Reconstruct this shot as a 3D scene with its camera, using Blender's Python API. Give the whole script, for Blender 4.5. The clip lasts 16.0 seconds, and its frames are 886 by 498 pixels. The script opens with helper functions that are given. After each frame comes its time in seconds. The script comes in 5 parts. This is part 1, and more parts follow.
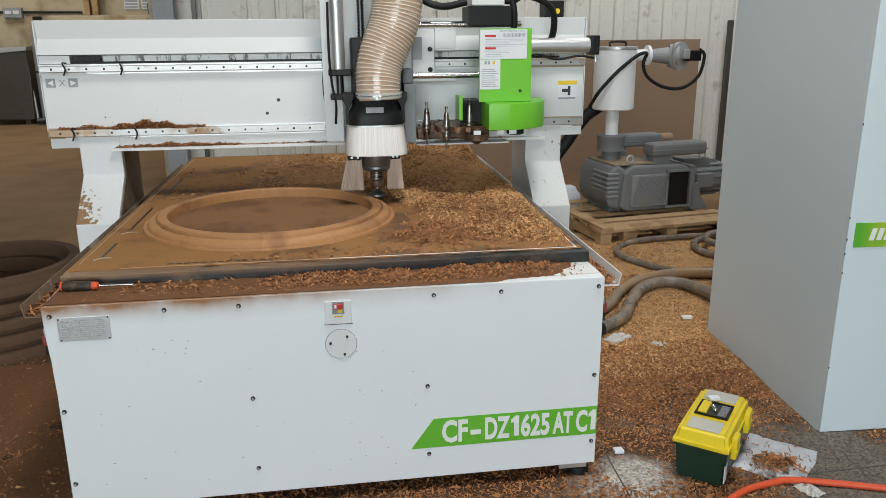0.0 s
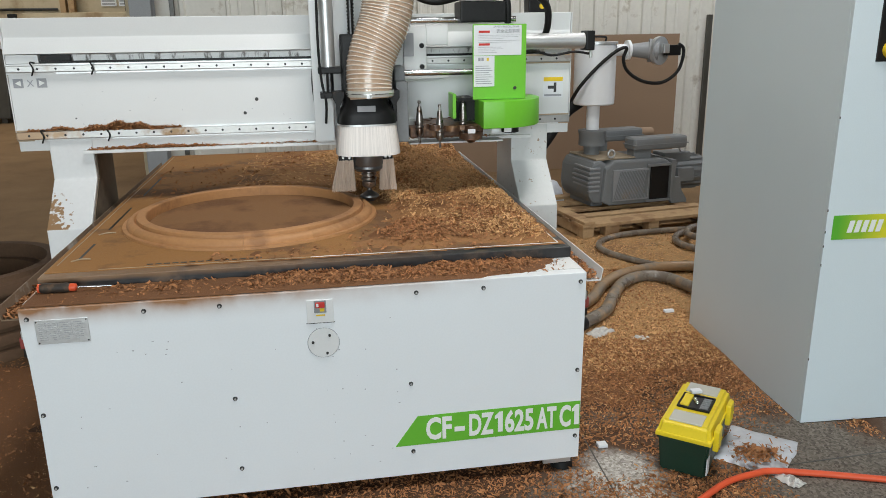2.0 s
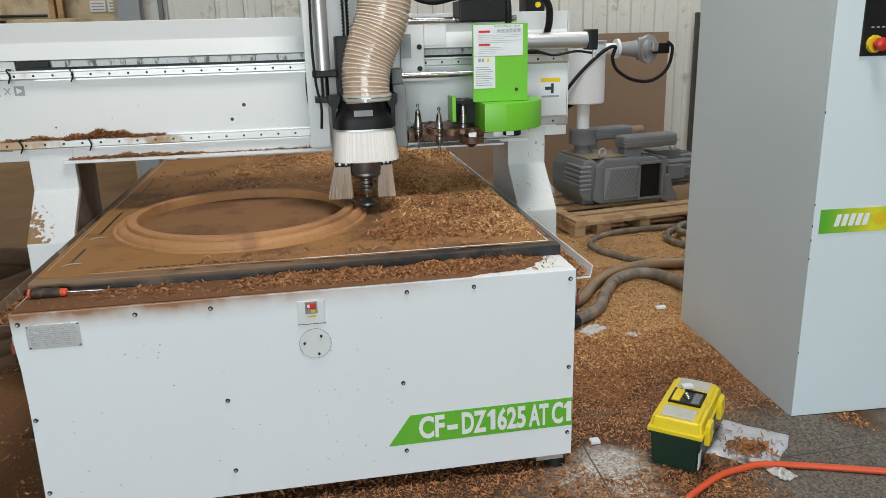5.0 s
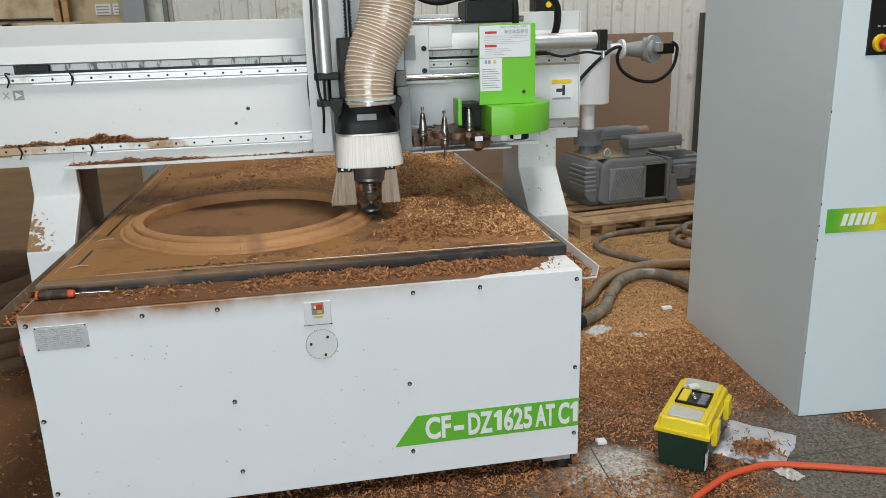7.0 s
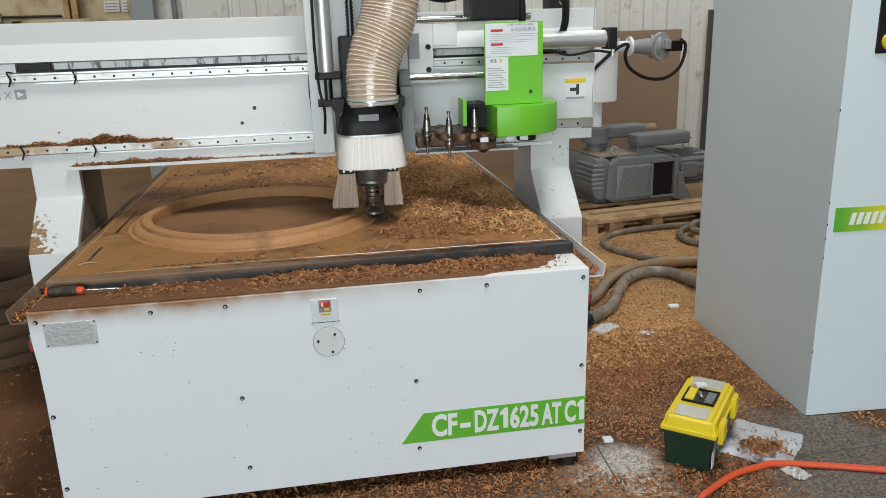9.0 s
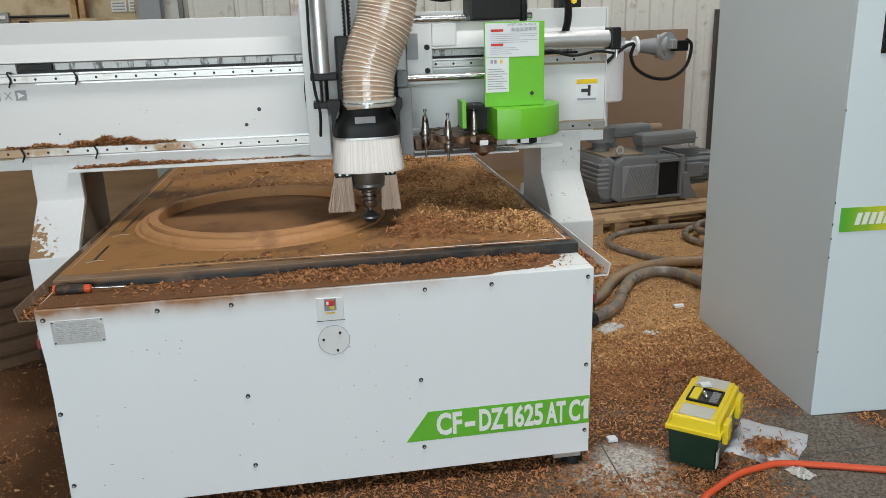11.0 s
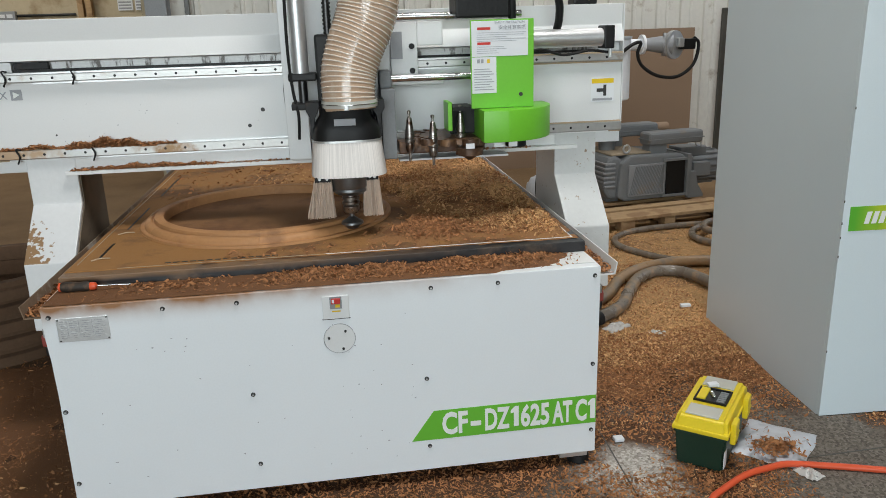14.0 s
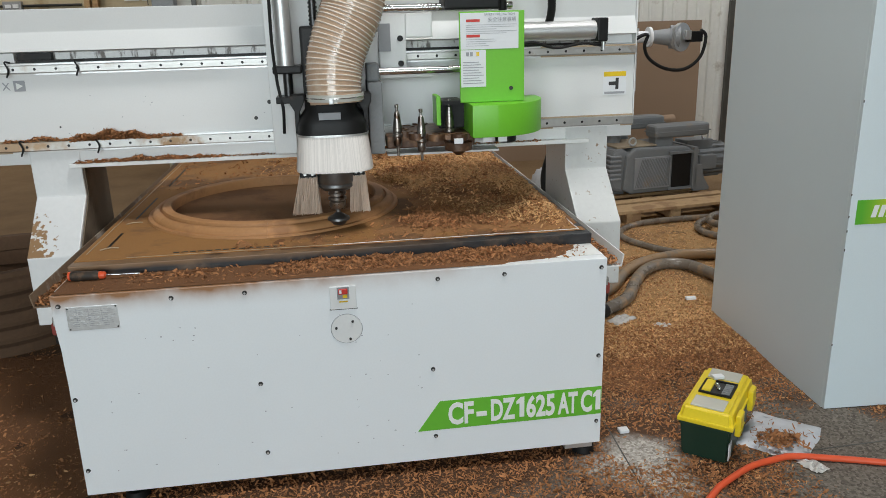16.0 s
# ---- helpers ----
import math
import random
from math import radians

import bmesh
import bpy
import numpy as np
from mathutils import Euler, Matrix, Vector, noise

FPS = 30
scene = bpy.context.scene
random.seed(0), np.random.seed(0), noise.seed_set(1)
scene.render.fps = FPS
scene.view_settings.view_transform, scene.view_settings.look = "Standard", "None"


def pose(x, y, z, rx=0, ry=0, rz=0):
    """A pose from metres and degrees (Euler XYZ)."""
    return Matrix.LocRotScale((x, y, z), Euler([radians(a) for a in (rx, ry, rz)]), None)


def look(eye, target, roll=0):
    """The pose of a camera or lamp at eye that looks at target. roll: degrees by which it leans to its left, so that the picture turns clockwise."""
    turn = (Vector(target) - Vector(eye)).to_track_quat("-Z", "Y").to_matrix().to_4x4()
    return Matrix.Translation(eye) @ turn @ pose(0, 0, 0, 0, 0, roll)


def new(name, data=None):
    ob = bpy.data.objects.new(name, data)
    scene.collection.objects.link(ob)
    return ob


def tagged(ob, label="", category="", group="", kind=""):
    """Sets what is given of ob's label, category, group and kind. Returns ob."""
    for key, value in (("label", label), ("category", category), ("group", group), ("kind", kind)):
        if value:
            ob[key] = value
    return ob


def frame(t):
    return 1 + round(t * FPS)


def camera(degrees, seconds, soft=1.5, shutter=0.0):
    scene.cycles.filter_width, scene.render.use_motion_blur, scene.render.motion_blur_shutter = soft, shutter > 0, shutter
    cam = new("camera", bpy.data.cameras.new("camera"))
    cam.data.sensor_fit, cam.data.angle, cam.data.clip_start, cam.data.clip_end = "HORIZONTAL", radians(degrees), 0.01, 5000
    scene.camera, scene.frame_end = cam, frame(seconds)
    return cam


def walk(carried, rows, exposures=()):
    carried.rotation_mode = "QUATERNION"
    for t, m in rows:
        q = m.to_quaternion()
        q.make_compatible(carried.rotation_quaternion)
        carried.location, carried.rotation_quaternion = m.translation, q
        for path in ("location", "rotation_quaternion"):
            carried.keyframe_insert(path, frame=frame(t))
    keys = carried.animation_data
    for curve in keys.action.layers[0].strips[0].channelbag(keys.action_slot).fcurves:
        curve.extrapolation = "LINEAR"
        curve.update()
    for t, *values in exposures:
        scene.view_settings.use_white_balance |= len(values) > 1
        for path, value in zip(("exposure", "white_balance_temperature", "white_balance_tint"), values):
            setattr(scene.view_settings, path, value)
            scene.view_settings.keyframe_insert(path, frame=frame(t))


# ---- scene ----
# Lengths below are in plan units; K turns them into metres.
K = 0.9

cam = camera(60.5, 16.0, soft=0.55)
PATH = [
    (0, (0.994, -2.519, 1.675), (1.262, -0.613, 1.129), -0.5),
    (0.5, (0.992, -2.519, 1.677), (1.273, -0.617, 1.126), -0.6),
    (1, (0.999, -2.512, 1.678), (1.287, -0.612, 1.124), -0.7),
    (1.5, (1.001, -2.506, 1.675), (1.304, -0.608, 1.121), -0.8),
    (2, (1.001, -2.514, 1.678), (1.311, -0.618, 1.121), -0.8),
    (2.5, (1.001, -2.517, 1.679), (1.314, -0.622, 1.122), -1.0),
    (3, (1.006, -2.513, 1.678), (1.322, -0.619, 1.12), -1.1),
    (3.5, (1.012, -2.515, 1.681), (1.33, -0.622, 1.12), -1.3),
    (4, (1.015, -2.524, 1.676), (1.336, -0.63, 1.118), -1.4),
    (6.5, (1.012, -2.532, 1.673), (1.332, -0.636, 1.121), -1.8),
    (7, (1.009, -2.532, 1.672), (1.322, -0.634, 1.122), -1.8),
    (7.5, (1.008, -2.529, 1.673), (1.314, -0.632, 1.121), -1.6),
    (8, (1.014, -2.534, 1.674), (1.313, -0.636, 1.121), -1.7),
    (8.5, (1.01, -2.538, 1.672), (1.307, -0.639, 1.12), -1.8),
    (9, (1.009, -2.536, 1.677), (1.303, -0.638, 1.12), -1.8),
    (11.5, (1.009, -2.546, 1.677), (1.285, -0.645, 1.12), -1.8),
    (12, (1.009, -2.546, 1.677), (1.282, -0.643, 1.123), -1.8),
    (12.5, (1.003, -2.538, 1.676), (1.277, -0.635, 1.123), -1.7),
    (13, (1.007, -2.531, 1.671), (1.277, -0.628, 1.117), -1.7),
    (13.5, (1.008, -2.531, 1.674), (1.277, -0.63, 1.116), -1.7),
    (14, (1.008, -2.532, 1.67), (1.274, -0.63, 1.111), -1.8),
    (14.5, (1.006, -2.525, 1.67), (1.27, -0.625, 1.105), -1.7),
    (15, (1.003, -2.521, 1.667), (1.265, -0.621, 1.098), -1.7),
    (15.5, (1.001, -2.527, 1.666), (1.258, -0.628, 1.093), -1.7),
    (16, (0.996, -2.541, 1.669), (1.25, -0.643, 1.091), -1.6),
]
walk(cam, [(t, look(Vector(eye) * K, Vector(target) * K, roll)) for t, eye, target, roll in PATH],
     exposures=[(0, 0.0), (3.5, 0.05), (8, 0.05), (11.5, -0.02), (14, -0.06), (16, -0.10)])

# ---- world, daylight, fill lamps, exposure ----
world = bpy.data.worlds.new("sky")
scene.world = world
world.use_nodes = True
wn = world.node_tree
sky = wn.nodes.new("ShaderNodeTexSky")
sky.sky_type, sky.sun_disc = "NISHITA", False
sky.sun_elevation, sky.sun_rotation = radians(50), radians(150)
wn.links.new(sky.outputs["Color"], wn.nodes["Background"].inputs["Color"])
wn.nodes["Background"].inputs["Strength"].default_value = 0.12


def area_light(name, eye, target, sx, sy, watts, colour):
    d = bpy.data.lights.new(name, "AREA")
    d.shape, d.size, d.size_y, d.energy, d.color = "RECTANGLE", sx * K, sy * K, watts, colour
    ob = new(name, d)
    ob.matrix_world = look(Vector(eye) * K, Vector(target) * K)
    return ob


# daylight in the hall's far gate behind the camera and in the rooflight above
area_light("gate_daylight", (-1.6, -14.4, 3.0), (0.8, 0, 1.3), 9.0, 5.2, 960, (0.85, 0.955, 1.0))
# weak side lamp added as fill; no window is known there
area_light("side_fill", (9.7, 3.4, 3.5), (2.0, 2.6, 0.6), 5.5, 2.0, 22, (0.97, 0.98, 1.0))
area_light("roof_daylight", (1.9, -0.9, 5.9), (1.9, -0.9, 0), 1.3, 1.5, 160, (1.0, 0.985, 0.96))
# unseen rear roof lamp, added to brighten the filter drum and pump
area_light("rear_roof_fill", (4.7, 3.7, 5.9), (4.7, 3.7, 0), 1.2, 2.4, 95, (1.0, 0.985, 0.96))
# lamp added under the closed roof to brighten the far bay
area_light("far_bay_fill", (-5.0, 10.5, 5.9), (-5.0, 10.5, 0), 1.6, 5.0, 190, (1.0, 0.95, 0.88))

# ---- materials ----


def material(name, colour, rough=0.5, metal=0.0, vary=0.12, grain=30.0, bump=0.1, stain=None, stain_at=0.62, stain_scale=2.5,
             spread=0.06, island=0.0, transmit=0.0, alpha=1.0, gloss=0.5, each=0.0, streak=1.0):
    """A surface with fine grain, broad tone drift, optional stains, and relief. Scales are per metre."""
    m = bpy.data.materials.new(name)
    m.use_nodes = True
    nt = m.node_tree
    n, l = nt.nodes, nt.links
    b = n["Principled BSDF"]
    co = n.new("ShaderNodeTexCoord").outputs["Object"]
    fine = n.new("ShaderNodeTexNoise")
    fine.inputs["Scale"].default_value, fine.inputs["Detail"].default_value = grain, 5
    broad = n.new("ShaderNodeTexNoise")
    broad.inputs["Scale"].default_value, broad.inputs["Detail"].default_value = stain_scale, 6
    broad.inputs["Roughness"].default_value = 0.62
    stretch = n.new("ShaderNodeMapping")
    stretch.inputs["Scale"].default_value = (1, 1, streak)
    l.new(co, stretch.inputs["Vector"])
    l.new(co, fine.inputs["Vector"]), l.new(stretch.outputs[0], broad.inputs["Vector"])
    add = n.new("ShaderNodeMath")
    add.operation = "ADD"
    l.new(fine.outputs["Fac"], add.inputs[0]), l.new(broad.outputs["Fac"], add.inputs[1])
    ramp = n.new("ShaderNodeValToRGB")
    ramp.color_ramp.elements[0].position, ramp.color_ramp.elements[1].position = 0.25, 0.75
    lo, hi = [max(0.0, c * (1 - vary)) for c in colour], [min(1.0, c * (1 + vary)) for c in colour]
    ramp.color_ramp.elements[0].color, ramp.color_ramp.elements[1].color = (*lo, 1), (*hi, 1)
    half = n.new("ShaderNodeMath")
    half.operation = "MULTIPLY"
    half.inputs[1].default_value = 0.5
    l.new(add.outputs[0], half.inputs[0]), l.new(half.outputs[0], ramp.inputs["Fac"])
    out = ramp.outputs["Color"]
    if island:
        geo = n.new("ShaderNodeNewGeometry")
        hsv = n.new("ShaderNodeHueSaturation")
        mr = n.new("ShaderNodeMapRange")
        mr.inputs["To Min"].default_value, mr.inputs["To Max"].default_value = 1 - island, 1 + island
        l.new(geo.outputs["Random Per Island"], mr.inputs["Value"]), l.new(mr.outputs[0], hsv.inputs["Value"])
        l.new(out, hsv.inputs["Color"])
        out = hsv.outputs["Color"]
    if each:
        info = n.new("ShaderNodeObjectInfo")
        hv = n.new("ShaderNodeHueSaturation")
        er = n.new("ShaderNodeMapRange")
        er.inputs["To Min"].default_value, er.inputs["To Max"].default_value = 1 - each, 1 + each
        l.new(info.outputs["Random"], er.inputs["Value"]), l.new(er.outputs[0], hv.inputs["Value"])
        l.new(out, hv.inputs["Color"])
        out = hv.outputs["Color"]
    if stain:
        sr = n.new("ShaderNodeValToRGB")
        sr.color_ramp.elements[0].position, sr.color_ramp.elements[1].position = stain_at - spread, stain_at + spread
        l.new(broad.outputs["Fac"], sr.inputs["Fac"])
        mx = n.new("ShaderNodeMix")
        mx.data_type = "RGBA"
        l.new(sr.outputs["Color"], mx.inputs[0]), l.new(out, mx.inputs[6])
        mx.inputs[7].default_value = (*stain, 1)
        out = mx.outputs[2]
    l.new(out, b.inputs["Base Color"])
    rr = n.new("ShaderNodeMapRange")
    rr.inputs["To Min"].default_value, rr.inputs["To Max"].default_value = max(0.02, rough - 0.08), min(1, rough + 0.12)
    l.new(broad.outputs["Fac"], rr.inputs["Value"]), l.new(rr.outputs[0], b.inputs["Roughness"])
    b.inputs["Metallic"].default_value = metal
    b.inputs["Transmission Weight"].default_value = transmit
    b.inputs["Alpha"].default_value = alpha
    b.inputs["Specular IOR Level"].default_value = gloss
    if bump:
        bp = n.new("ShaderNodeBump")
        bp.inputs["Strength"].default_value, bp.inputs["Distance"].default_value = bump, 0.01
        l.new(fine.outputs["Fac"], bp.inputs["Height"]), l.new(bp.outputs["Normal"], b.inputs["Normal"])
    return m


M = {
    "white": material("white_powder_coat", (0.71, 0.72, 0.715), 0.34, vary=0.03, grain=160, bump=0.03),
    "white_dirty": material("scuffed_white_paint", (0.76, 0.77, 0.76), 0.42, vary=0.04, grain=90, bump=0.04, stain=(0.30, 0.17, 0.08), stain_at=0.70, stain_scale=5, spread=0.03),
    "gutter_dirty": material("dust_caked_gutter", (0.20, 0.135, 0.085), 0.8, vary=0.2, grain=60, bump=0.2, stain=(0.42, 0.38, 0.33), stain_at=0.64, stain_scale=6),
    "leg": material("dust_specked_white_paint", (0.60, 0.61, 0.60), 0.40, vary=0.05, grain=60, bump=0.05, stain=(0.30, 0.22, 0.15), stain_at=0.665, stain_scale=45, spread=0.03),
    "grey_paint": material("grey_machine_paint", (0.26, 0.27, 0.28), 0.4, vary=0.08, grain=90, bump=0.05),
    "torn": material("streaked_grey_slot_strip", (0.50, 0.50, 0.49), 0.45, 0.3, vary=0.15, grain=60, bump=0.1, stain=(0.12, 0.11, 0.10), stain_at=0.57, stain_scale=38, spread=0.05, streak=0.3),
    "shade_plate": material("shade_brown_plate", (0.17, 0.13, 0.09), 0.7, vary=0.15, grain=40, bump=0.1, stain=(0.10, 0.075, 0.05), stain_at=0.56, stain_scale=5),
    "ring_dust": material("smooth_brown_dust", (0.25, 0.125, 0.05), 0.95, vary=0.15, grain=220, bump=0.2, stain=(0.17, 0.08, 0.034), stain_at=0.55, stain_scale=4),
    "oily": material("oily_dusty_brown_steel", (0.085, 0.045, 0.026), 0.4, 0.3, vary=0.35, grain=60, bump=0.2, stain=(0.22, 0.12, 0.06), stain_at=0.58, stain_scale=18),
    "seal": material("dusty_seal_strip", (0.42, 0.32, 0.21), 0.6, vary=0.2, bump=0.05),
    "cabinet": material("grey_white_cabinet_paint", (0.665, 0.75, 0.785), 0.33, vary=0.03, grain=200, bump=0.05),
    "green": material("lime_green_paint", (0.16, 0.52, 0.03), 0.38, vary=0.05, grain=120, bump=0.03),
    "green_decal": material("green_decal_film", (0.13, 0.46, 0.03), 0.45, vary=0.05, grain=60, bump=0.0),
    "stripe": material("green_yellow_decal_film", (0.10, 0.42, 0.03), 0.45, vary=0.04, bump=0.0),
    "decal_white": material("white_decal_film", (0.80, 0.82, 0.80), 0.5, vary=0.05, bump=0.0),
    "paper": material("printed_label_film", (0.74, 0.76, 0.78), 0.4, vary=0.03, bump=0.0),
    "ink": material("grey_print", (0.33, 0.34, 0.36), 0.5, bump=0.0),
    "ink_dark": material("black_print", (0.03, 0.03, 0.03), 0.5, bump=0.0),
    "red": material("red_plastic", (0.55, 0.03, 0.02), 0.35, bump=0.0),
    "rust_red": material("faded_red_rubber", (0.28, 0.05, 0.04), 0.6, bump=0.1),
    "amber": material("yellow_plastic", (0.75, 0.52, 0.02), 0.35, bump=0.0),
    "black": material("black_satin_metal", (0.010, 0.010, 0.010), 0.42, vary=0.25, grain=60, stain=(0.07, 0.045, 0.03), stain_at=0.70, stain_scale=6, gloss=0.25),
    "black_frame": material("black_bed_edge", (0.02, 0.02, 0.022), 0.4, vary=0.3, grain=40, bump=0.15, stain=(0.11, 0.075, 0.05), stain_at=0.58, stain_scale=5),
    "rubber": material("black_rubber", (0.010, 0.010, 0.010), 0.55, bump=0.05, gloss=0.3),
    "grip": material("dusty_black_grip", (0.030, 0.022, 0.016), 0.6, vary=0.3, grain=50, bump=0.1, stain=(0.10, 0.06, 0.035), stain_at=0.6, stain_scale=30),
    "steel": material("bright_steel", (0.62, 0.62, 0.61), 0.24, 1.0, vary=0.06, grain=120, bump=0.02),
    "rail": material("ground_steel_rail", (0.46, 0.455, 0.44), 0.40, 0.85, vary=0.12, grain=60, bump=0.04, stain=(0.26, 0.17, 0.10), stain_at=0.66, stain_scale=6),
    "dark_steel": material("oiled_dark_steel", (0.065, 0.065, 0.065), 0.32, 0.9, vary=0.25, grain=60),
    "alu": material("brushed_aluminium", (0.60, 0.61, 0.61), 0.38, 0.8, vary=0.06, grain=80),
    "board": material("dusty_spoilboard", (0.32, 0.155, 0.046), 0.85, vary=0.18, grain=220, bump=0.2, stain=(0.165, 0.082, 0.034), stain_at=0.56, stain_scale=3),
    "dust": material("packed_wood_dust", (0.33, 0.16, 0.06), 0.95, vary=0.25, grain=260, bump=0.6, stain=(0.17, 0.073, 0.025), stain_at=0.55, stain_scale=5),
    "tan_dust": material("fine_tan_wood_dust", (0.42, 0.25, 0.105), 0.95, vary=0.22, grain=240, bump=0.5, stain=(0.26, 0.14, 0.06), stain_at=0.54, stain_scale=2.5),
    # red-brown dust, also used to darken the shaded floor left of the machine
    "red_dust_and_shade": material("red_brown_dust_and_shade", (0.20, 0.088, 0.034), 0.95, vary=0.3, grain=300, bump=0.7),
    "ring": material("milled_beech_ring", (0.44, 0.22, 0.088), 0.6, vary=0.12, grain=70, bump=0.08, stain=(0.30, 0.145, 0.06), stain_at=0.57, stain_scale=4, each=0.10),
    "old_ring": material("dusty_dark_timber_ring", (0.10, 0.055, 0.029), 0.85, vary=0.25, grain=50, bump=0.2),
        "chip_bed": material("fresh_tan_wood_chips", (0.60, 0.345, 0.15), 0.8, vary=0.12, grain=60, bump=0.05, island=0.24),
    "pump_dust": material("dusty_grey_paint", (0.30, 0.24, 0.165), 0.8, vary=0.2, grain=120, bump=0.2),
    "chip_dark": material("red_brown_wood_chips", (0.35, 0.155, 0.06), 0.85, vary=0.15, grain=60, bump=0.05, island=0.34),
    "wall": material("weathered_white_sheet_wall", (0.70, 0.68, 0.62), 0.5, vary=0.08, grain=25, bump=0.05, stain=(0.45, 0.40, 0.33), stain_at=0.66, stain_scale=5),
    # grey of the unseen closing walls, kept dull to limit bounced light
    "wall_unseen": material("dull_grey_unseen_wall", (0.30, 0.30, 0.29), 0.8, vary=0.1, grain=12, bump=0.1, stain=(0.22, 0.21, 0.19), stain_at=0.58, stain_scale=1.2),
    "wall_tan": material("tan_plaster_wall", (0.52, 0.44, 0.30), 0.8, vary=0.1, grain=12, bump=0.1, stain=(0.34, 0.25, 0.15), stain_at=0.56, stain_scale=1.5),
    "ply": material("brown_hardboard_sheet", (0.29, 0.195, 0.125), 0.7, vary=0.10, grain=90, bump=0.05),
    # the roof is out of view; its dull grey cuts the fill light
    "ceiling": material("dull_grey_unseen_roof", (0.26, 0.26, 0.25), 0.6, vary=0.06, grain=10, bump=0.05),
    "pump": material("grey_blue_cast_paint", (0.18, 0.19, 0.195), 0.5, vary=0.12, grain=120, bump=0.15, stain=(0.26, 0.19, 0.12), stain_at=0.68, stain_scale=5),
    "pump_light": material("grey_filter_mesh", (0.30, 0.31, 0.32), 0.5, 0.2, vary=0.15, grain=200, bump=0.3),
    "filter": material("white_filter_drum_paint", (0.84, 0.86, 0.88), 0.35, vary=0.03, bump=0.02),
    "pallet": material("raw_pallet_timber", (0.44, 0.29, 0.15), 0.8, vary=0.2, grain=35, bump=0.2, stain=(0.30, 0.18, 0.09), stain_at=0.55, stain_scale=6),
    "pvc": material("clear_ribbed_pvc", (0.60, 0.42, 0.29), 0.12, vary=0.14, grain=14, bump=0.02, transmit=0.18, gloss=0.8, stain=(0.74, 0.62, 0.50), stain_at=0.56, stain_scale=7),
    "pvc_rib": material("pvc_spiral_rib", (0.88, 0.79, 0.69), 0.08, vary=0.05, grain=30, bump=0.0, transmit=0.2, gloss=0.8),
    "bristle": material("pale_brush_bristles", (0.82, 0.78, 0.74), 0.6, vary=0.06, grain=200, bump=0.02, island=0.10),
    "bristle_tan": material("dusty_brush_bristles", (0.80, 0.68, 0.58), 0.6, vary=0.12, grain=200, bump=0.3, island=0.07),
    "hose_grey": material("grey_wire_hose", (0.17, 0.14, 0.11), 0.26, vary=0.15, grain=60, bump=0.1, stain=(0.34, 0.22, 0.12), stain_at=0.6, stain_scale=8),
    "hose_tan": material("dusty_clear_hose", (0.30, 0.19, 0.10), 0.28, vary=0.2, grain=40, bump=0.1, stain=(0.20, 0.16, 0.12), stain_at=0.55, stain_scale=7),
    "spare_steel": material("dusty_tool_steel", (0.30, 0.28, 0.26), 0.28, 0.95, vary=0.15, grain=70, stain=(0.10, 0.06, 0.04), stain_at=0.56, stain_scale=22),
    "nose": material("turned_grey_steel", (0.17, 0.17, 0.17), 0.38, 0.9, vary=0.1, grain=90, bump=0.02),
    "clear_film": material("clear_crumpled_film", (0.78, 0.76, 0.72), 0.25, vary=0.15, grain=40, bump=0.3, transmit=0.35),
    "orange": material("orange_air_hose", (0.72, 0.10, 0.035), 0.35, vary=0.06, bump=0.02),
    "yellow": material("yellow_toolbox_plastic", (0.78, 0.60, 0.02), 0.4, vary=0.05, grain=150, bump=0.03),
    "dark_green": material("dark_green_toolbox_plastic", (0.008, 0.036, 0.022), 0.4, vary=0.15, grain=120, bump=0.05),
    "clear": material("clear_lid_plastic", (0.72, 0.72, 0.66), 0.2, vary=0.04, bump=0.0, transmit=0.3),
    "film": material("white_plastic_bag_film", (0.60, 0.62, 0.66), 0.3, vary=0.12, grain=40, bump=0.3),
    "sheet_dark": material("dark_tarpaulin", (0.06, 0.055, 0.045), 0.35, vary=0.2, grain=10, bump=0.2),
}


